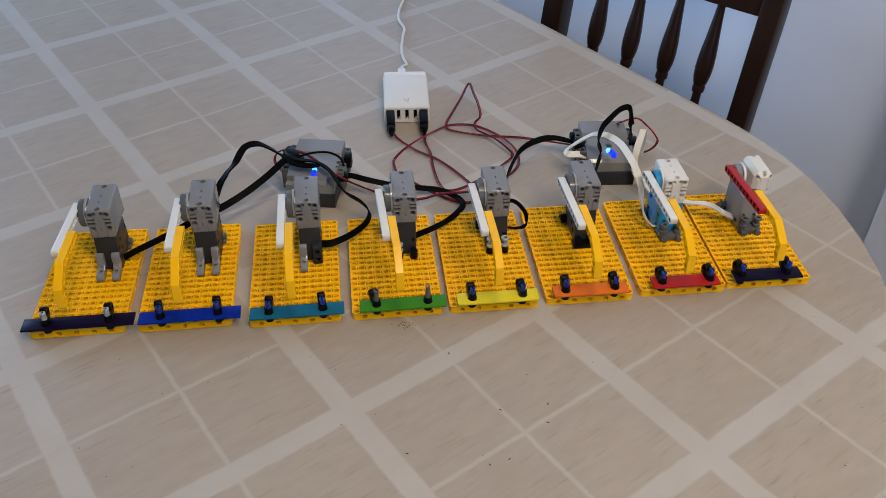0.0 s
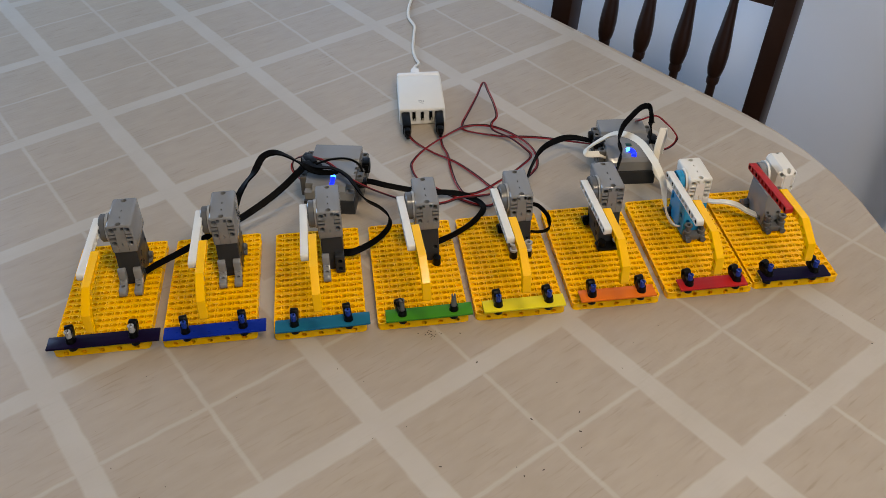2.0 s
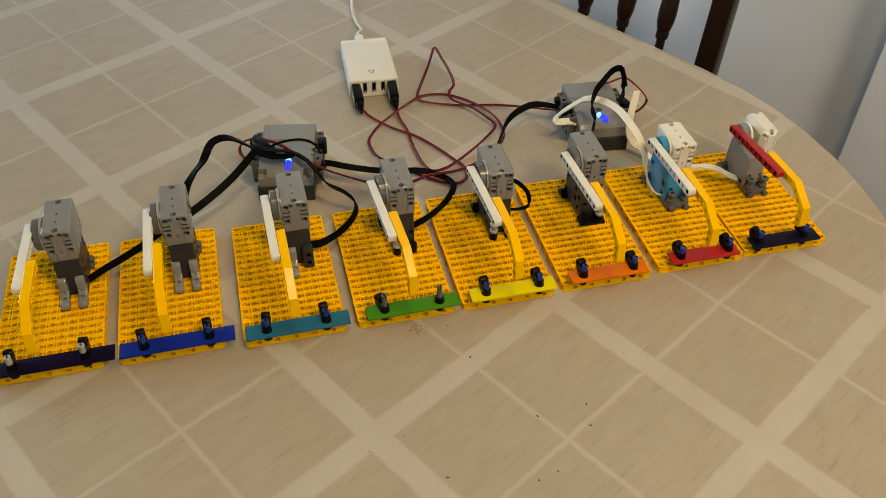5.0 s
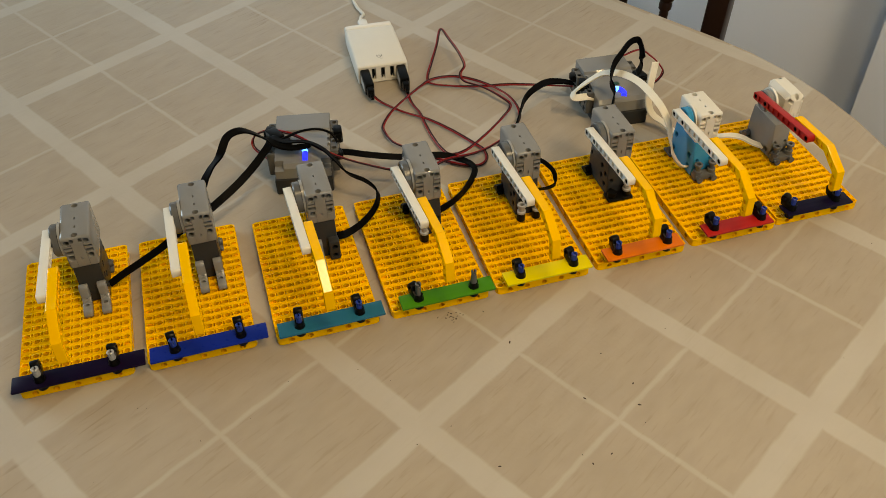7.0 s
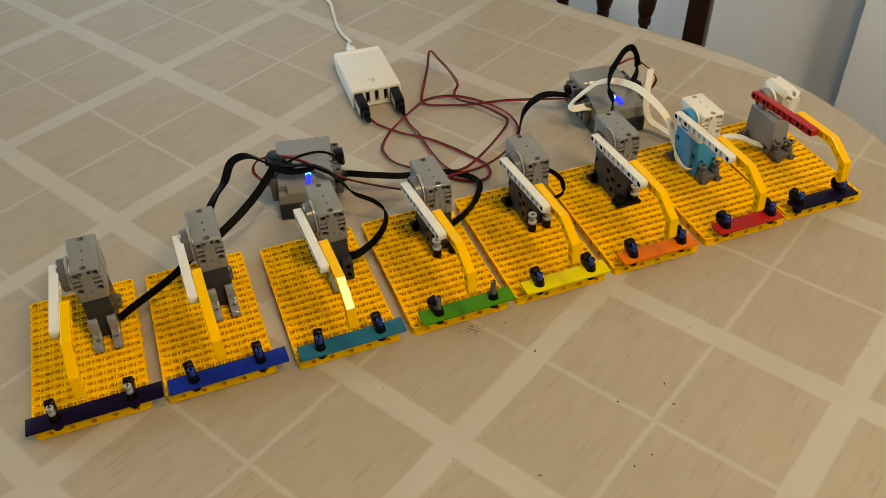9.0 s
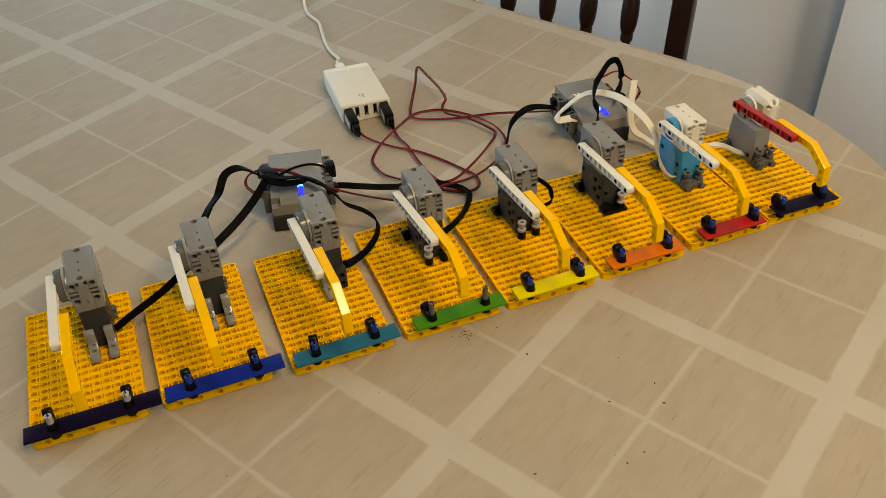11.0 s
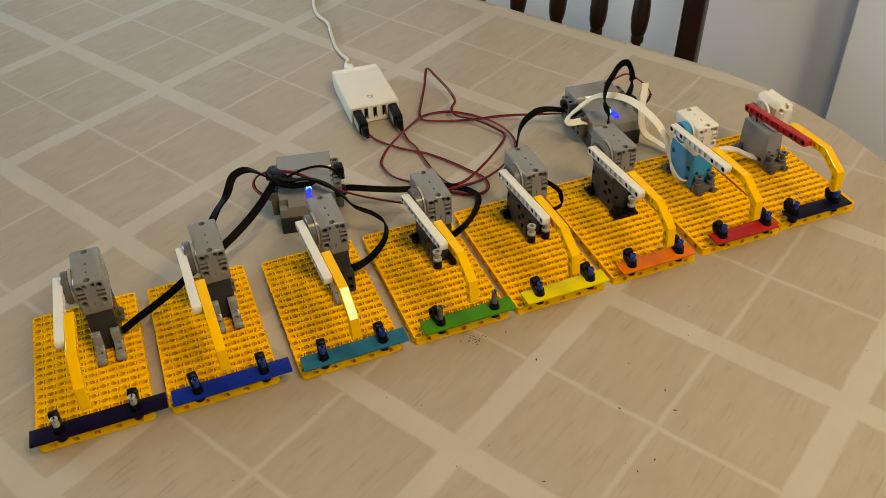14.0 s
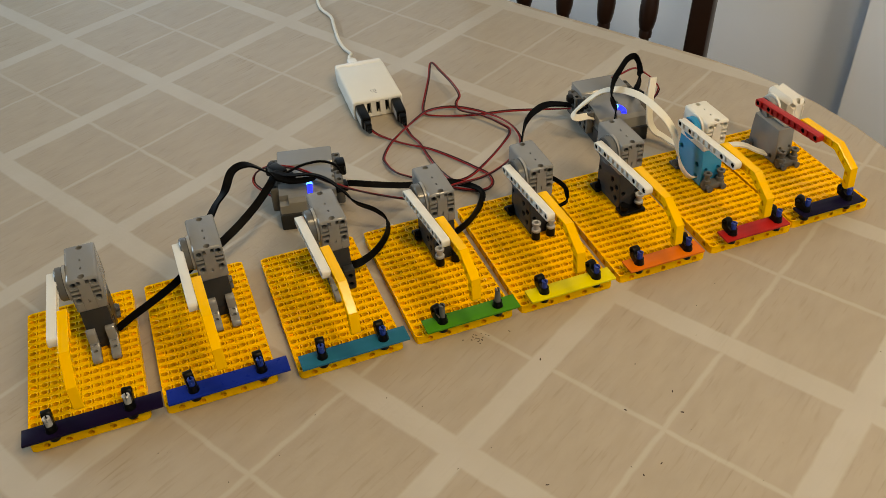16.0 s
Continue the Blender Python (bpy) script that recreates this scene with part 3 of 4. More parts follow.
def bushing_mesh(material):
    """A spool: two flanges, a narrow waist and a hole down its middle."""
    line = [(0.0168, 0.0), (0.0168, 0.0042), (0.0188, 0.0042), (0.0192, 0.0027), (0.0240, 0.0027), (0.0244, 0.0042), (0.0264, 0.0042), (0.0266, 0.0040), (0.0266, 0.0021), (0.0205, 0.0021), (0.0205, 0.0)]
    seg = 16
    bm = bmesh.new()
    rings = [[bm.verts.new((q * math.cos(2 * math.pi * k / seg), q * math.sin(2 * math.pi * k / seg), z)) for k in range(seg)] for z, q in line[1:-1]]
    for a, b in zip(rings, rings[1:]):
        for k in range(seg):
            bm.faces.new((a[k], a[(k + 1) % seg], b[(k + 1) % seg], b[k]))
    bm.faces.new(rings[0][::-1])
    bm.faces.new(rings[-1])
    return mesh_of("bushing", bm, material, True)


def foot_base_mesh(material):
    """A grey coupling in front of a motor: a low block with two pins that stick out."""
    bm = bmesh.new()
    box(bm, 0.0008, 0.0232, 0.0760, 0.0855, 0.0083, 0.0150, 0.0014)
    for x in (0.0042, 0.0198):
        tube(bm, (x, 0.080, 0.0112), (x, 0.0735, 0.0112), 0.0026, 14)
        tube(bm, (x, 0.0742, 0.0112), (x, 0.0722, 0.0112), 0.0031, 14)
    return mesh_of("foot_base", bm, material, True)


def side_pin_mesh(material):
    """A pin pushed through the motor's rear foot."""
    bm = bmesh.new()
    tube(bm, (-0.0032, 0.1245, 0.0135), (0.0015, 0.1245, 0.0135), 0.0038, 14)
    tube(bm, (-0.0048, 0.1245, 0.0135), (-0.0032, 0.1245, 0.0135), 0.0030, 14)
    box(bm, -0.0045, 0.001, 0.119, 0.133, 0.0083, 0.0115, 0.001)
    return mesh_of("side_pin", bm, material, True)


def foot_mesh(material):
    bm = bmesh.new()
    tube(bm, (0, 0, 0.0082), (0, 0, 0.0170), 0.0041, 16)
    return mesh_of("foot_pin", bm, material, True)


def connector_mesh(eye=True):
    """A black rubber connector that holds a bar: a waist under the bar, a short sleeve above it and an upright eye behind the sleeve."""
    bm = bmesh.new()
    tube(bm, (0, 0, 0.0082), (0, 0, 0.0152), 0.0042, 16)
    tube(bm, (0, 0, 0.0176), (0, 0, 0.0187), 0.0046, 18, 0.0044)
    tube(bm, (0, 0, 0.0187), (0, 0, 0.0232), 0.0041, 18, 0.0037)
    if eye:
        prism(bm, stadium([(0.0030, 0.0208), (0.0068, 0.0226), (0.0078, 0.0268)], 0.0037), -0.0037, 0.0037, 0.0009)
        cutters = bmesh.new()
        tube(cutters, (-0.01, 0.0078, 0.0268), (0.01, 0.0078, 0.0268), 0.0019, 14)
        return mesh_of("connector", cut(bm, cutters), BLACK, True)
    return mesh_of("connector", bm, BLACK, True)


def beam_pin_mesh():
    bm = bmesh.new()
    tube(bm, (-0.0160, 0, 0.0030), (-0.0090, 0, 0.0030), 0.0024, 14)
    cutters = bmesh.new()
    tube(cutters, (-0.02, 0, 0.0030), (-0.0125, 0, 0.0030), 0.0016, 12)
    return mesh_of("pin", cut(bm, cutters), BLACK, True)


def peg_mesh(material, tall, r=0.0024, taper=1.0):
    """A peg that stands in a sleeve: a slit shank with a small collar at its end."""
    top = 0.0302 + tall
    bm = bmesh.new()
    tube(bm, (0, 0, 0.0180), (0, 0, top - 0.0014), r, 16, r * taper)
    tube(bm, (0, 0, top - 0.0014), (0, 0, top - 0.0004), r * taper + 0.0003, 16)
    tube(bm, (0, 0, top - 0.0004), (0, 0, top), r * taper + 0.0003, 16, r * taper - 0.0003)
    cutters = bmesh.new()
    box(cutters, -0.0005, 0.0005, -0.01, 0.01, top - 0.0034, top + 0.01)
    tube(cutters, (0, 0, top - 0.0030), (0, 0, top + 0.01), r * taper * 0.5, 12)
    return mesh_of("peg", cut(bm, cutters), material, True)


PLATE = base_plate_mesh()
BEAM_WHITE, BEAM_RED = beam_mesh(WHITE), beam_mesh(RED)
HAMMER = hammer_mesh()
UPPER_GREY, UPPER_WHITE, UPPER_FACET = upper_motor_mesh(LIGHT_GREY, back=0.1345, top=0.0800), upper_motor_mesh(WHITE), upper_motor_mesh(WHITE, True)
UPPER_FACET.transform(Matrix.Translation((0.0080, 0, -0.001)) @ Matrix.Diagonal((0.86, 1, 1, 1)))
LOWER_DARK, LOWER_AZURE, LOWER_GREY = lower_motor_mesh(DARK_GREY, flank=((0.0925, 0.0305), (0.0930, 0.0185), (0.1005, 0.0240), (0.1010, 0.0350), (0.1255, 0.0335), (0.1255, 0.0170))), lower_motor_mesh(AZURE, wide=0.0004, flank=((0.0935, 0.0160), (0.0945, 0.0290), (0.1225, 0.0345), (0.1235, 0.0180))), lower_motor_mesh(LIGHT_GREY, wide=0.0004, flank=((0.0935, 0.0150), (0.1245, 0.0150)))
LOWER_GREY.transform(Matrix.Translation((0.0010, 0, 0)) @ Matrix.Diagonal((0.80, 1, 1, 1)))
DISC_PALE = disc_mesh(LIGHT_GREY, 0.0108)
DISC_GREY, DISC_AZURE, RING_WHITE, RING_GREY = disc_mesh(DISC_PLASTIC), disc_mesh(AZURE, 0.0108), ring_mesh(WHITE), ring_mesh(RING_PLASTIC, 0.0146)
FOOT_BASE, SIDE_PIN_GREY, SIDE_PIN_BLACK = foot_base_mesh(DISC_PLASTIC), side_pin_mesh(DISC_PLASTIC), side_pin_mesh(BLACK)
LEG = leg_mesh()
BUSH_GREY, BUSH_MID, FOOT_BLACK, FOOT_GREY = bushing_mesh(PALE_PEG), bushing_mesh(DISC_PLASTIC), foot_mesh(BLACK), foot_mesh(DISC_PLASTIC)
CONNECTOR, CONNECTOR_PLAIN = connector_mesh(), connector_mesh(False)
BEAM_PIN = beam_pin_mesh()
PEG_BLUE, PEG_GREY, PEG_LONG, PEG_TAPER = peg_mesh(BLUE_PEG, 0.0), peg_mesh(PALE_PEG, 0.0008, 0.0027), peg_mesh(DISC_PLASTIC, 0.0062), peg_mesh(DISC_PLASTIC, 0.0062, 0.0034, 0.6)

# front left corner, turn, motor's left side, bar's ends, connectors
MODULES = [
    (-0.3020, 0.0030, 0.2, 0.0505, (-0.0020, 0.0995), (0.0195, 0.0760)),
    (-0.2025, 0.0020, 0.6, 0.0490, (0.0036, 0.0980), (0.0239, 0.0768)),
    (-0.0985, -0.0020, 0.6, 0.0485, (0.0024, 0.0915), (0.0205, 0.0713)),
    (0.0000, -0.0015, 0.5, 0.0470, (0.0078, 0.0906), (0.0238, 0.0730)),
    (0.0945, -0.0010, 0.2, 0.0470, (0.0067, 0.0863), (0.0215, 0.0709)),
    (0.1900, 0.0010, 0.0, 0.0450, (0.0060, 0.0808), (0.0185, 0.0675)),
    (0.2860, 0.0040, 0.0, 0.0420, (0.0100, 0.0780), (0.0205, 0.0690)),
    (0.3760, 0.0070, -0.5, 0.0400, (0.0048, 0.0742), (0.0130, 0.0600)),
]
# how far each connector is turned about its pin
TWIST = [(6, -4), (10, 4), (-6, 8), (22, 0), (8, 14), (5, 12), (16, 20), (30, 14)]
STRIKERS = []


def module(n):
    x, y, turn, mx, ends, pins = MODULES[n]
    paint, enamel = BAR_PAINTS[n]
    beam_word = "red" if n == 7 else "white"
    motor_word = ("white and azure" if n == 6 else "white and grey" if n == 7 else "grey")
    base = holder("striker_module", pose(x, y, 0, 0, 0, turn),
                  f"yellow plate with {motor_word} motor, {beam_word} arm, {paint} bar", "robot xylophone", "row of eight striker modules on the table")
    part("baseplate", PLATE, YELLOW, base, "yellow plastic plate with rows of holes")
    lower, upper, disc, words = ((LOWER_AZURE, UPPER_WHITE, DISC_AZURE, "white motor with an azure lower half") if n == 6
                                 else (LOWER_GREY, UPPER_FACET, DISC_PALE, "white motor with a grey lower half") if n == 7
                                 else (LOWER_DARK, UPPER_GREY, DISC_GREY, "light grey motor with a dark grey lower half"))
    motor = part("motor", upper, None, base, words)
    motor.location.x = mx
    part("lower_housing", lower, None, motor)
    part("output_disc", disc, None, motor)
    part("disc_ring", RING_WHITE if n >= 6 else RING_GREY, None, motor, "white ring" if n >= 6 else "pale grey ring")
    if n >= 3:
        part("side_pin", SIDE_PIN_GREY if n >= 6 else SIDE_PIN_BLACK, None, motor)
    # feet in front of the motor
    if n in (0, 1, 2):
        for lx in ((0.0045, 0.0195) if n < 2 else (0.0045,)):
            ob = part("bracket_leg", LEG, None, base, "light grey bracket leg")
            ob.location.x = mx + lx
    if n == 2:
        bm = bmesh.new()
        box(bm, mx + 0.0135, mx + 0.0232, 0.0785, 0.0880, 0.0083, 0.0300, 0.0012)
        cutters = bmesh.new()
        for z in (0.0140, 0.0235):
            tube(cutters, (mx + 0.0185, 0.07, z), (mx + 0.0185, 0.0865, z), 0.0027, 14)
        part("foot_block", mesh_of("foot_block", cut(bm, cutters), DARK_GREY, True), None, base, "dark grey foot block")
    if n < 2:
        ob = part("side_pin", SIDE_PIN_GREY, None, motor, "grey pin")
        ob.rotation_euler.z, ob.location = math.pi, (0.0215, 0.249, 0)
    if n in (3, 4, 5):
        for lx in (0.0045, 0.0195):
            ob = part("foot_pin", FOOT_BLACK, None, base, "black pin")
            ob.location = (mx + lx, 0.0800, 0)
            if n == 4 or (n == 3 and lx < 0.01) or (n == 5 and lx > 0.01):
                bu = part("bushing", BUSH_GREY, None, ob, "light grey bushing")
                bu.location = (0, 0, 0)
    if n in (6, 7):
        for lx in (0.0045, 0.0195):
            ob = part("foot_pin", FOOT_GREY, None, base, "grey pin")
            ob.location = (mx + lx, 0.0805, 0)
            part("bushing", BUSH_MID, None, ob)
        ob = part("foot_base", FOOT_BASE, None, base, "grey coupling")
        ob.location.x = mx
    if n == 5:
        bm = bmesh.new()
        box(bm, mx - 0.001, mx + 0.025, 0.0740, 0.0880, 0.0083, 0.0116, 0.0014)
        part("foot_plate", bm, BLACK, base, "black foot plate")
    # tone bar on its two connectors
    bm = bmesh.new()
    box(bm, ends[0], ends[1], -0.0070, 0.0090, 0.0153, 0.0175, 0.0005)
    cutters = bmesh.new()
    for px in pins:
        tube(cutters, (px, 0.001, 0), (px, 0.001, 0.03), 0.0019, 12)
    bar = part("tone_bar", mesh_of("tone_bar", cut(bm, cutters), enamel, True), enamel, base, f"{paint} enamelled metal tone bar")
    for k, px in enumerate(pins):
        plain = n == 3 and k == 1
        ob = part("connector", CONNECTOR_PLAIN if plain else CONNECTOR, None, base, "black rubber connector")
        ob.rotation_euler.z = radians(TWIST[n][k])
        ob.location = (px, 0.001, 0)
        peg = PEG_TAPER if plain else PEG_GREY if n == 0 else PEG_LONG if n == 3 else PEG_BLUE
        part("peg", peg, None, ob, "grey peg" if n in (0, 3) else "blue peg")
    # the arm that swings on the motor
    arm = part("striker_beam", BEAM_RED if n == 7 else BEAM_WHITE, None, base, f"{beam_word} striker beam")
    part("hammer", HAMMER, None, arm, "bent yellow hammer beam")
    for y in (0.0030, -0.0135, -0.0637, -0.0803):
        ob = part("pin", BEAM_PIN, None, arm, "black pin")
        ob.location.y = y
    STRIKERS.append((arm, mx))


for n in range(8):
    module(n)


# ---- hubs ----
def hub(m, hook, sockets, plugs):
    """A motor hub: a dark grey tray, a stepped light grey case, dark sockets at its sides, plugs and a blue lamp."""
    base = holder("motor_hub", m, "grey motor hub with plugged cables and a lit blue lamp", "hub", "two motor hubs behind the plates")
    # x across, y towards the back, origin under the middle of the back edge
    bm = bmesh.new()
    prism(bm, [(0.0, 0.017), (0.0, 0.0385), (-0.027, 0.0385), (-0.029, 0.0362), (-0.058, 0.0362), (-0.064, 0.0335), (-0.0745, 0.0325), (-0.0785, 0.029), (-0.0795, 0.017)], -0.0275, 0.0275, 0.0012)
    cutters = bmesh.new()
    for sx in (-1, 1):
        for y in (-0.034, -0.043, -0.052):
            if hook and sx > 0:
                continue
            box(cutters, sx * 0.025, sx * 0.04, y - 0.0028, y + 0.0028, 0.0335, 0.05)
        if not hook:
            box(cutters, sx * 0.0185, sx * 0.04, -0.09, -0.0700, 0.0265, 0.05)
    part("case", mesh_of("case", cut(bm, cutters), LIGHT_GREY, True), LIGHT_GREY, base)
    bm = bmesh.new()
    box(bm, -0.0285, 0.0285, -0.0820, -0.002, 0.0, 0.0178, 0.0016)
    part("tray", bm, DARK_GREY, base, "dark grey battery tray")
    for sx in (-1, 1):
        for yy in sockets:
            bm = bmesh.new()
            x0, x1 = (0.0270, 0.0355) if sx > 0 else (-0.0355, -0.0270)
            box(bm, x0, x1, yy - 0.0110, yy + 0.0110, 0.0085, 0.0345, 0.0016)
            cutters = bmesh.new()
            for dy in (-0.0056, 0.0056):
                for z in (0.0140, 0.0285):
                    tube(cutters, (sx * 0.05, yy + dy, z), (sx * 0.0305, yy + dy, z), 0.0027, 12)
                tube(cutters, (sx * 0.0315, yy + dy, 0.04), (sx * 0.0315, yy + dy, 0.027), 0.0025, 12)
                box(cutters, x0 - 0.001, x1 + 0.001, yy + dy - 0.0022, yy + dy + 0.0022, 0.0190, 0.0232)
            part("socket", mesh_of("socket", cut(bm, cutters), MID_GREY, True), None, base, "dark grey socket")
    for x, y, z, dx, dy, dz, turn in plugs:
        bm = bmesh.new()
        box(bm, -dx, dx, -dy, dy, -dz, dz, 0.0018)
        box(bm, -dx * 0.7, dx * 0.7, -dy * 1.25, -dy * 0.9, -dz * 0.6, dz * 0.6, 0.001)
        box(bm, -dx * 0.5, dx * 0.5, dy * 0.9, dy * 1.3, -dz * 0.5, dz * 0.5, 0.001)
        ob = part("cable_plug", bm, BLACK, base, "black cable plug")
        ob.matrix_basis = pose(x, y, z, 0, 0, turn)
    bm = bmesh.new()
    box(bm, -0.0032, 0.0036, -0.0560, -0.0500, 0.0358, 0.0370, 0.0008)
    part("push_button", bm, GREEN_BUTTON, base, "dark green push button")
    # The lamp's blue streak over the case is modelled as a glowing tube.
    bm = bmesh.new()
    x0, y0 = (0.0, -0.0635) if hook else (0.0028, -0.0600)
    line = [(x0, y0, 0.0356), (x0, y0 - 0.005, 0.0342), (x0, y0 - 0.0115, 0.0336)]
    if hook:
        line = [(-0.002, y0 + 0.001, 0.0352), (0.0015, y0 + 0.0003, 0.0350), (0.0033, y0 - 0.003, 0.0344), (0.0036, y0 - 0.0065, 0.0338), (0.0022, y0 - 0.0095, 0.0334)]
    sweep(bm, smooth_path(line), round_section(0.0029 if hook else 0.0027, 10))
    glow_trail = part("lamp_trail", bm, LED_TRAIL, base, "blue glow streaking down from the indicator lamp")
    bm = bmesh.new()
    bmesh.ops.create_uvsphere(bm, u_segments=12, v_segments=8, radius=0.0029, matrix=Matrix.Translation((line[0][0], line[0][1], 0.0358)))
    part("lamp_core", bm, LED_CORE, glow_trail)
    return base


hub(pose(-0.0262, 0.2690, 0, 0, 0, -11.0), False, (-0.018, -0.050), (
    (-0.0265, -0.0400, 0.0410, 0.0060, 0.0095, 0.0052, 35), (-0.0200, -0.0475, 0.0395, 0.0045, 0.0085, 0.0040, 75), (-0.0330, -0.0290, 0.0380, 0.0045, 0.0070, 0.0045, -15),
    (0.0350, -0.0270, 0.0300, 0.0045, 0.0065, 0.0075, 5), (0.0330, -0.0560, 0.0260, 0.0065, 0.0055, 0.0042, 10)))
hub(pose(0.3115, 0.2800, 0, 0, 0, -4.0), True, (-0.020, -0.052), (
    (-0.0335, -0.0200, 0.0300, 0.0065, 0.0050, 0.0042, 10), (-0.0330, -0.0440, 0.0340, 0.0060, 0.0075, 0.0045, -20), (0.0320, -0.0420, 0.0340, 0.0055, 0.0075, 0.0048, 15)))


# ---- charger ----
def charger():
    base = holder("usb_charger", pose(0.0826, 0.4121, 0, 0, 0, -2.5), "white desktop charger with five ports and two black plugs", "charger")
    bm = bmesh.new()
    box(bm, -0.0295, 0.0295, -0.050, 0.0395, 0.0, 0.0235, 0.0030, 3)
    cutters = bmesh.new()
    # sunk port face, then the five openings
    box(cutters, -0.0268, 0.0268, -0.06, -0.0492, 0.0022, 0.0212)
    for k in range(5):
        x = -0.0215 + k * 0.01075
        box(cutters, x - 0.0023, x + 0.0023, -0.06, -0.040, 0.0050, 0.0190)
    part("case", mesh_of("case", cut(bm, cutters), WHITE, True), WHITE, base)
    bm = bmesh.new()
    box(bm, -0.0291, 0.0291, 0.0399, 0.050, 0.0003, 0.0231, 0.0030, 3)
    part("end_cap", bm, WHITE_GLOSS, base, "glossy white end cap")
    bm = bmesh.new()
    box(bm, -0.0095, 0.0025, 0.0490, 0.0700, 0.0068, 0.0182, 0.0024, 3)
    box(bm, -0.0074, 0.0004, 0.0692, 0.0760, 0.0090, 0.0160, 0.0018)
    part("mains_plug", bm, WHITE_GLOSS, base, "white moulded cable plug")
    for k in range(5):
        x = -0.0215 + k * 0.01075
        bm = bmesh.new()
        box(bm, x - 0.0021, x + 0.0021, -0.0420, -0.0402, 0.0052, 0.0188)
        part("port_back", bm, BLACK, base, "black port cavity", smooth=False)
        bm = bmesh.new()
        box(bm, x - 0.0016, x - 0.0002, -0.0488, -0.0421, 0.0065, 0.0175)
        part("port_tongue", bm, BLACK, base, "black port tongue")
    # a few strokes of a printed mark
    bm = bmesh.new()
    for x, y, w, h in ((-0.0030, -0.0300, 0.0004, 0.0046), (-0.0012, -0.0288, 0.0013, 0.0007), (0.0006, -0.0310, 0.0004, 0.0040), (0.0024, -0.0300, 0.0004, 0.0056), (-0.0006, -0.0338, 0.0020, 0.0006), (0.0014, -0.0362, 0.0012, 0.0007)):
        box(bm, x - w, x + w, y - h / 2, y + h / 2, 0.0234, 0.02362)
    part("printed_mark", bm, LOGO_GREY, base, "small grey printed mark", smooth=False)


charger()


# ---- cables ----
def cable(name, points, section, material, label, category, spin=None, across=None):
    line = smooth_path(points)
    bm = bmesh.new()
    sides = None
    if spin is not None:
        sides = []
        n = len(line)
        for i, p in enumerate(line):
            d = (line[min(i + 1, n - 1)] - line[max(i - 1, 0)]).normalized()
            flat = d.cross(Vector((0, 0, 1)))
            flat = flat.normalized() if flat.length > 1e-3 else Vector((1, 0, 0))
            a = radians(np.interp(i / (n - 1), [k / (len(spin) - 1) for k in range(len(spin))], spin))
            sides.append(flat * math.cos(a) + d.cross(flat) * math.sin(a))
    if across:
        n = len(line)
        sides = [Vector(across[0]).lerp(Vector(across[1]), i / (n - 1)) for i in range(n)]
    sweep(bm, line, section, sides)
    return thing(name, bm, material, label, category)


def plug(parent, a, b, w=0.011, h=0.0155):
    """A moulded plug between two points."""
    a, b = Vector(a), Vector(b)
    bm = bmesh.new()
    L = (b - a).length
    box(bm, -w / 2, w / 2, 0, L * 0.8, -h / 2, h / 2, 0.0022)
    box(bm, -w * 0.36, w * 0.36, L * 0.78, L, -h * 0.34, h * 0.34, 0.002)
    for k in range(4):
        y = L * (1.0 + 0.04 * k)
        box(bm, -w * 0.20, w * 0.20, y, y + L * 0.022, -h * 0.20, h * 0.20, 0.0004)
    tube(bm, (0, L * 0.98, 0), (0, L * 1.2, 0), 0.0016, 10)
    ob = part("plug", bm, BLACK, parent, "black moulded plug")
    bm = bmesh.new()
    box(bm, w / 2 - 0.0003, w / 2 + 0.0003, L * 0.22, L * 0.72, -h * 0.30, h * 0.30)
    part("plug_panel", bm, LABEL_GREY, ob, "pale grey printed panel", smooth=False)
    d = b - a
    ob.matrix_basis = Matrix.Translation(a) @ d.to_track_quat("Y", "Z").to_matrix().to_4x4()
    return ob


def twin_wire(points, label, plug_ends=None):
    """A red and a dark strand lying side by side, slowly winding round one another."""
    line = smooth_path(points)
    base = holder("power_wire", Matrix.Identity(4), label, "wire")
    n = len(line)
    for name, sign, material, words in (("red_strand", 1, WIRE_RED, "dark red insulated strand"), ("dark_strand", -1, WIRE_DARK, "nearly black insulated strand")):
        bm = bmesh.new()
        off = []
        run = 0.0
        for i, p in enumerate(line):
            d = (line[min(i + 1, n - 1)] - line[max(i - 1, 0)]).normalized()
            if i:
                run += (p - line[i - 1]).length
            s = d.cross(Vector((0, 0, 1))).normalized()
            a = 0.5 * math.sin(run * 38)
            off.append(p + (s * math.cos(a) + Vector((0, 0, 1)) * math.sin(a) * 0.8) * (sign * 0.0009))
        sweep(bm, off, round_section(0.00085, 6))
        part(name, bm, material, base, words)
    if plug_ends:
        plug(base, *plug_ends)
    return base


WIRE_A = [(0.0590, 0.3265, 0.0090), (0.067, 0.316, 0.004), (0.086, 0.292, 0.003), (0.108, 0.269, 0.004), (0.127, 0.243, 0.003), (0.142, 0.215, 0.003), (0.149, 0.2, 0.003), (0.147, 0.184, 0.003), (0.136, 0.176, 0.003), (0.119, 0.182, 0.003), (0.097, 0.199, 0.004), (0.075, 0.223, 0.004), (0.061, 0.24, 0.004), (0.057, 0.261, 0.003), (0.059, 0.275, 0.003), (0.073, 0.294, 0.005), (0.092, 0.309, 0.008), (0.117, 0.332, 0.006), (0.135, 0.345, 0.004), (0.16, 0.343, 0.004), (0.182, 0.327, 0.004), (0.2, 0.3, 0.005)]
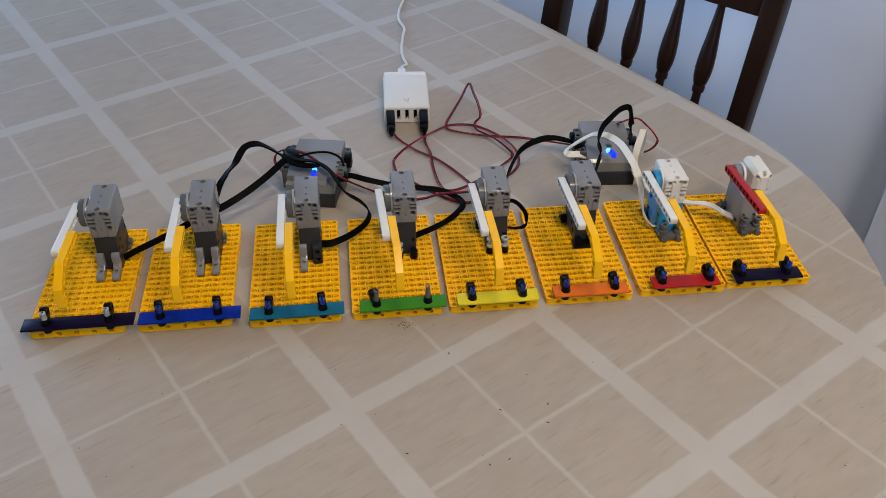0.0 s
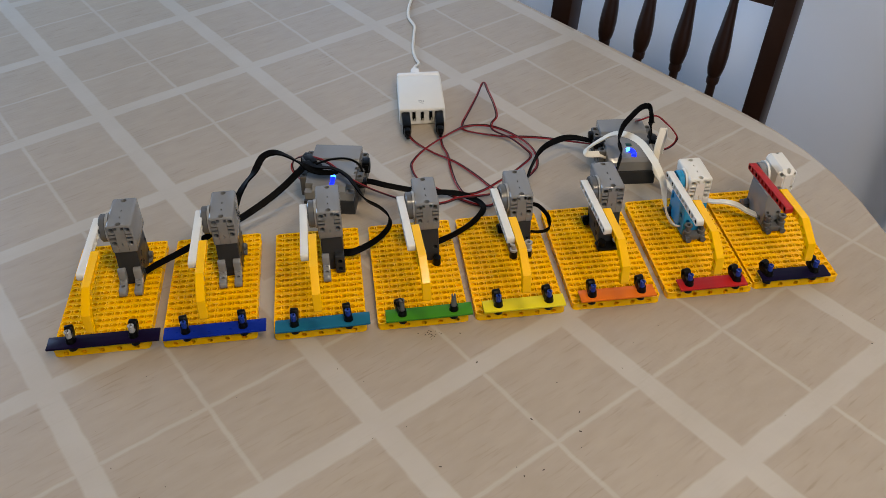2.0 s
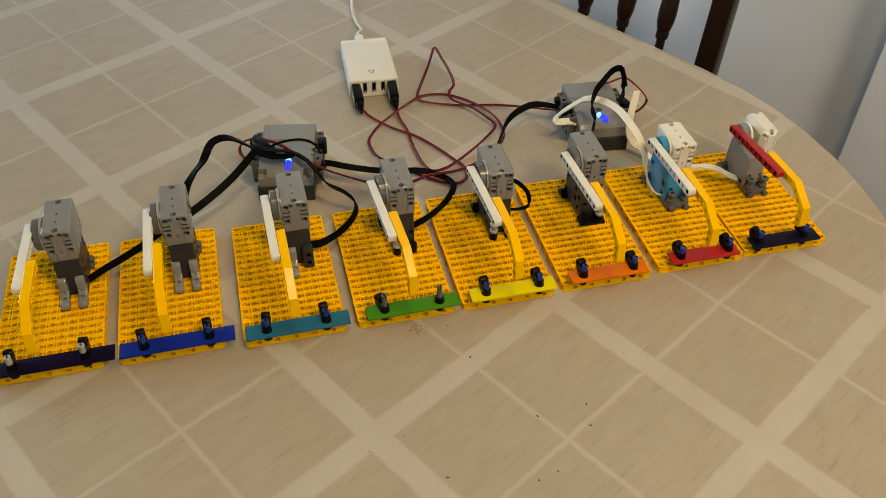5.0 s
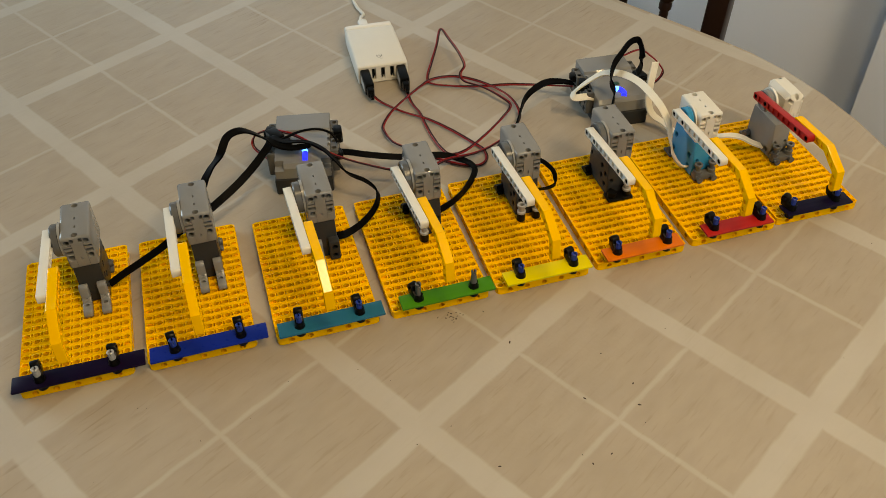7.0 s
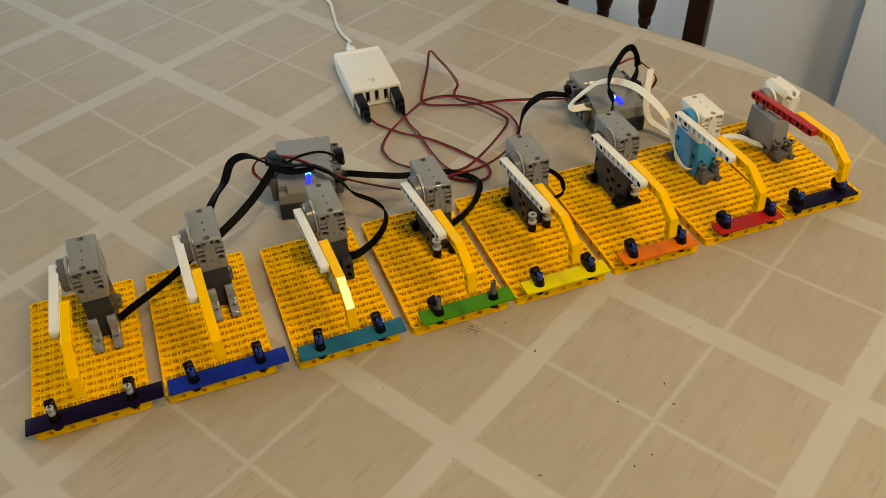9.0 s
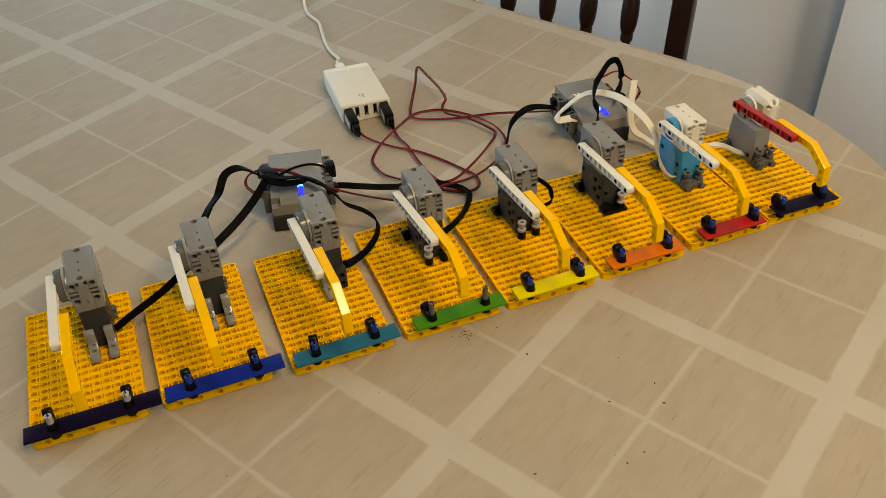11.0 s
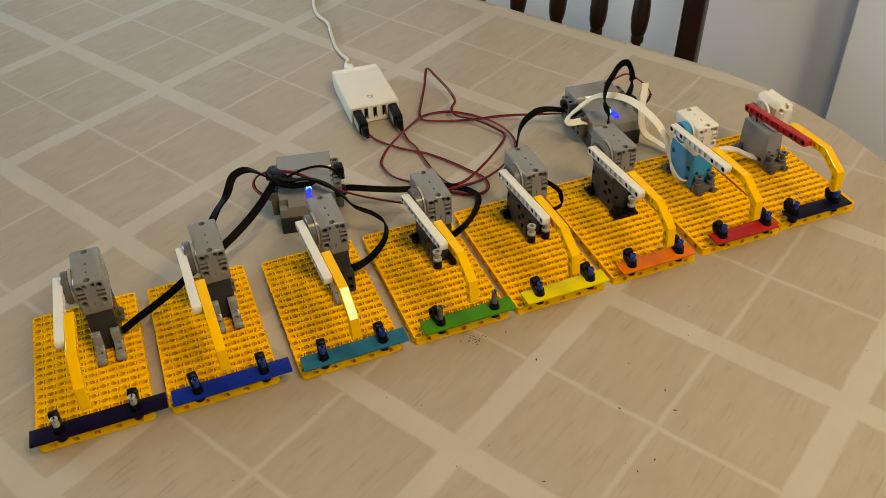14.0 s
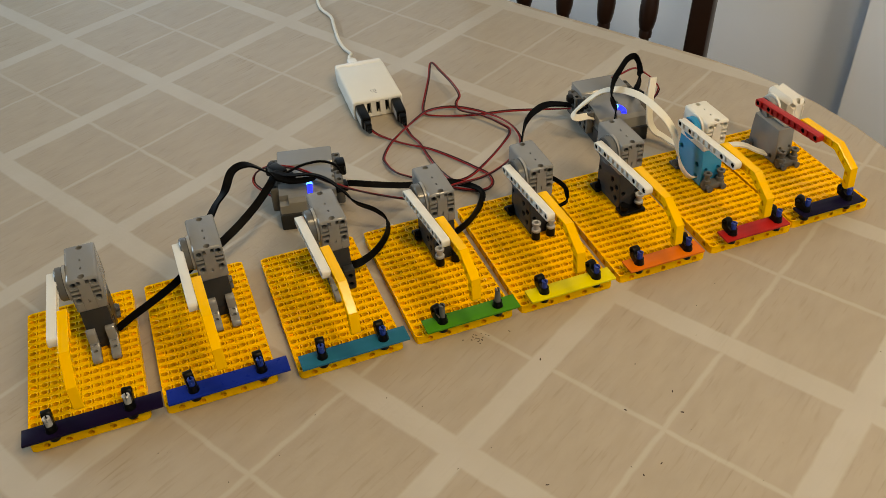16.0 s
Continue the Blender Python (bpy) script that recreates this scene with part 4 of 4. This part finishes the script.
WIRE_A2 = [(0.208, 0.272, 0.006), (0.205, 0.243, 0.006), (0.188, 0.221, 0.005), (0.164, 0.204, 0.005), (0.137, 0.193, 0.006), (0.106, 0.189, 0.008), (0.084, 0.179, 0.01), (0.058, 0.173, 0.015), (0.014, 0.182, 0.03), (-0.016, 0.194, 0.042), (-0.037, 0.222, 0.044), (-0.051, 0.236, 0.044), (-0.066, 0.249, 0.04), (-0.079, 0.258, 0.03), (-0.082, 0.253, 0.02), (-0.068, 0.228, 0.017)]
WIRE_B = [(0.0985, 0.3320, 0.0090), (0.099, 0.306, 0.004), (0.103, 0.285, 0.003), (0.103, 0.262, 0.003), (0.104, 0.238, 0.003), (0.107, 0.216, 0.003), (0.114, 0.202, 0.003), (0.132, 0.205, 0.003), (0.16, 0.225, 0.003), (0.187, 0.248, 0.004), (0.202, 0.265, 0.005), (0.197, 0.278, 0.008), (0.183, 0.303, 0.009), (0.166, 0.322, 0.009), (0.165, 0.334, 0.012), (0.173, 0.344, 0.016), (0.174, 0.37, 0.018), (0.172, 0.403, 0.018), (0.17, 0.432, 0.016), (0.156, 0.402, 0.012), (0.141, 0.373, 0.007), (0.13, 0.35, 0.004)]
WIRE_B2 = [(0.132, 0.337, 0.003), (0.159, 0.323, 0.003), (0.184, 0.315, 0.003), (0.216, 0.304, 0.006), (0.249, 0.282, 0.012), (0.283, 0.258, 0.018)]
twin_wire(WIRE_A + WIRE_A2, "red and black twin wire looped across the table to a hub", ((0.0592, 0.3690, 0.0120), (0.0580, 0.3265, 0.0095)))
twin_wire(WIRE_B + WIRE_B2, "red and black twin wire looped over the table to a hub", ((0.1020, 0.3675, 0.0120), (0.0990, 0.3265, 0.0095)))
twin_wire([(0.331, 0.274, 0.0375), (0.33, 0.257, 0.05), (0.347, 0.255, 0.055), (0.357, 0.246, 0.05), (0.367, 0.243, 0.04), (0.372, 0.241, 0.03), (0.365, 0.24, 0.02), (0.347, 0.236, 0.016)], "short loop of red and black wire at a hub")

RIB = ribbed_section(0.0074, 0.0016, 2)
RIB_W = ribbed_section(0.0074, 0.0017)
cable("ribbon_cable", [(-0.2295, 0.100, 0.0135), (-0.2165, 0.1035, 0.019), (-0.1985, 0.109, 0.0245), (-0.179, 0.118, 0.029), (-0.157, 0.138, 0.03), (-0.14, 0.15, 0.03), (-0.123, 0.166, 0.03), (-0.104, 0.178, 0.036), (-0.086, 0.193, 0.042), (-0.071, 0.211, 0.046), (-0.063, 0.23, 0.042), (-0.058, 0.24, 0.030)], RIB, RIBBON_BLACK, "flat black ribbon cable between a motor and a hub", "cable", [85, 60, 30, 10])
cable("ribbon_cable", [(-0.143, 0.1335, 0.030), (-0.142, 0.150, 0.034), (-0.136, 0.172, 0.045), (-0.127, 0.178, 0.057), (-0.115, 0.178, 0.072), (-0.105, 0.19, 0.082), (-0.091, 0.196, 0.082), (-0.077, 0.207, 0.066), (-0.066, 0.215, 0.05), (-0.052, 0.207, 0.046), (-0.035, 0.206, 0.044), (-0.028, 0.215, 0.040)], RIB, RIBBON_BLACK, "flat black ribbon cable arched up to a hub", "cable", [0, 10, 20, 10, 0])
cable("ribbon_cable", [(-0.029, 0.100, 0.016), (-0.018, 0.098, 0.018), (-0.002, 0.107, 0.018), (0.013, 0.125, 0.015), (0.0215, 0.140, 0.015), (0.0225, 0.1495, 0.019), (0.014, 0.1565, 0.027), (-0.002, 0.163, 0.036), (-0.01, 0.174, 0.044), (-0.02, 0.196, 0.046), (-0.034, 0.208, 0.048), (-0.053, 0.214, 0.048), (-0.064, 0.229, 0.046), (-0.062, 0.238, 0.03)], RIB, RIBBON_BLACK, "flat black ribbon cable curled beside a motor", "cable", [50, 70, 60, 20, 0])
cable("ribbon_cable", [(0.069, 0.102, 0.018), (0.088, 0.11, 0.02), (0.106, 0.13, 0.014), (0.122, 0.153, 0.009), (0.129, 0.171, 0.006), (0.123, 0.186, 0.005), (0.104, 0.2, 0.006), (0.079, 0.198, 0.012), (0.054, 0.196, 0.018), (0.025, 0.198, 0.026), (0.005, 0.209, 0.026), (-0.008, 0.216, 0.022)], RIB, RIBBON_BLACK, "flat black ribbon cable bent round behind a plate", "cable", [75, 82, 30, -30, -35, -30, -20])
cable("ribbon_cable", [(0.164, 0.120, 0.044), (0.176, 0.114, 0.046), (0.184, 0.102, 0.042), (0.186, 0.098, 0.034), (0.184, 0.097, 0.026), (0.176, 0.102, 0.02), (0.164, 0.108, 0.018)], ribbed_section(0.0045, 0.0014), RIBBON_BLACK, "short loop of black cable at a motor", "cable", [60, 60])
cable("ribbon_cable", [(0.155, 0.130, 0.018), (0.168, 0.166, 0.014), (0.183, 0.198, 0.02), (0.19, 0.208, 0.03), (0.204, 0.229, 0.036), (0.225, 0.249, 0.034), (0.25, 0.264, 0.028), (0.281, 0.262, 0.020)], RIB, RIBBON_BLACK, "flat black ribbon cable rising to a hub", "cable", [60, 95, 90, 40, 0])
cable("ribbon_cable", [(0.258, 0.118, 0.016), (0.264, 0.124, 0.020), (0.269, 0.142, 0.026), (0.277, 0.170, 0.034), (0.2815, 0.180, 0.040), (0.286, 0.188, 0.052), (0.284, 0.195, 0.066), (0.289, 0.202, 0.078), (0.299, 0.208, 0.086), (0.312, 0.217, 0.091), (0.322, 0.219, 0.091), (0.323, 0.211, 0.086), (0.324, 0.208, 0.074), (0.327, 0.214, 0.06), (0.331, 0.225, 0.045), (0.338, 0.232, 0.030)], RIB, RIBBON_BLACK, "black ribbon cable in a tall loop over a hub", "cable", [88, 84, 66, 80, 60])
cable("ribbon_cable", [(0.331, 0.0990, 0.0125), (0.3235, 0.1010, 0.0145), (0.3170, 0.1060, 0.024), (0.3130, 0.1110, 0.040), (0.3110, 0.1165, 0.056), (0.308, 0.13, 0.068), (0.304, 0.152, 0.074), (0.301, 0.174, 0.074), (0.294, 0.196, 0.07), (0.284, 0.213, 0.062), (0.272, 0.221, 0.05), (0.258, 0.223, 0.038), (0.257, 0.218, 0.034), (0.272, 0.22, 0.031), (0.281, 0.221, 0.027)], RIB_W, RIBBON_WHITE, "flat white ribbon cable arched from a motor to a hub", "cable", [45, 45, 0, -40, -40, 0, 60, 30])
cable("ribbon_cable", [(0.347, 0.226, 0.022), (0.3465, 0.221, 0.044), (0.3415, 0.211, 0.062), (0.3370, 0.203, 0.0705), (0.3345, 0.1995, 0.0665), (0.3285, 0.191, 0.048), (0.3285, 0.187, 0.030), (0.334, 0.184, 0.018), (0.342, 0.178, 0.012), (0.349, 0.16, 0.010), (0.362, 0.146, 0.014), (0.372, 0.124, 0.024), (0.383, 0.116, 0.028), (0.395, 0.112, 0.026), (0.406, 0.108, 0.02), (0.418, 0.106, 0.014)], RIB_W, RIBBON_WHITE, "flat white ribbon cable looped from a hub to a motor", "cable", across=((0.90, -0.42, 0.0), (0.5, 0.85, 0.0)))
cable("thin_cable", [(-0.0622, 0.2177, 0.046), (-0.0508, 0.2218, 0.047), (-0.0355, 0.2248, 0.049), (-0.0184, 0.2238, 0.049), (-0.0061, 0.2166, 0.046), (-0.0015, 0.211, 0.038)], round_section(0.0013, 8), RIBBON_BLACK, "thin black cable bent over the top of a hub", "cable")
cable("charging_cable", [(0.0824, 0.4870, 0.0122), (0.0828, 0.494, 0.0110), (0.0860, 0.506, 0.008), (0.091, 0.518, 0.005), (0.088, 0.543, 0.003), (0.088, 0.572, 0.003), (0.094, 0.618, 0.003), (0.097, 0.643, 0.003), (0.091, 0.674, 0.003), (0.094, 0.708, 0.003), (0.105, 0.752, 0.003), (0.12, 0.80, 0.003), (0.14, 0.88, 0.003)], round_section(0.0021, 10), WHITE, "thin white cable trailing over the table", "cable")


# ---- what moves ----
REST = [-5.5, -5.0, -4.5, -5.5, -4.5, -3.5, -2.5, -5.0]
# how far each beam sits along its axle, and how far it is turned aside
ASIDE = [(0.0020, 0.5), (0.0025, 1.2), (0.0005, 0.9), (0.0, 1.8), (0.0, 0.5), (0.0, 0.3), (-0.0012, 0.0), (0.0, 0.0)]
# the moments at which each arm is down on its bar
STRIKES = {0: (1.37, 1.92, 10.92, 11.50, 14.24, 14.50), 2: (0.70, 2.50, 12.18, 13.30), 4: (0.38, 3.14, 6.10, 6.70, 12.70), 5: (7.30,), 7: (7.92, 8.52)}
BLOW = {0: 7.3, 2: 9.0, 4: 9.0, 5: 9.0, 7: 9.0}
# the angle by which an arm hangs off its rest from a moment on
LEVELS = {
    0: ((0.0, -0.6), (1.37, 0.0), (14.24, 0.2)),
    2: ((0.0, -0.4), (2.50, 1.8), (5.00, 0.0), (12.18, 1.6), (12.86, -2.0), (13.30, 0.6), (15.90, -1.4)),
    4: ((0.0, 0.0), (6.70, -0.6), (12.70, 0.6)),
    5: ((0.0, -0.4), (7.30, 0.6)),
}


def motions():
    for n, (arm, mx) in enumerate(STRIKERS):
        def at(angle):
            return pose(mx + ASIDE[n][0], 0.104, 0.070, REST[n] + angle, 0, ASIDE[n][1])

        levels = LEVELS.get(n, ((0.0, 0.0),))

        def level(t):
            return [v for s, v in levels if s <= t + 1e-6][-1]

        rows = {0.0: level(0.0), 16.0: level(16.0)}
        for s, v in levels[1:]:
            if s not in STRIKES.get(n, ()):
                rows[s - 0.05], rows[s + 0.03] = level(s - 0.05), v
        for t in STRIKES.get(n, ()):
            before, after, down = level(t - 0.01), level(t), BLOW[n]
            if not any(t - 0.30 < s < t for s in STRIKES[n]):
                rows[t - 0.11] = before
            rows[t - 0.01], rows[t + 0.02] = down, down
            rows[t + 0.09], rows[t + 0.18] = after + (down - after) * 0.45, after
        walk(arm, [(t, at(rows[t])) for t in sorted(rows)])


motions()
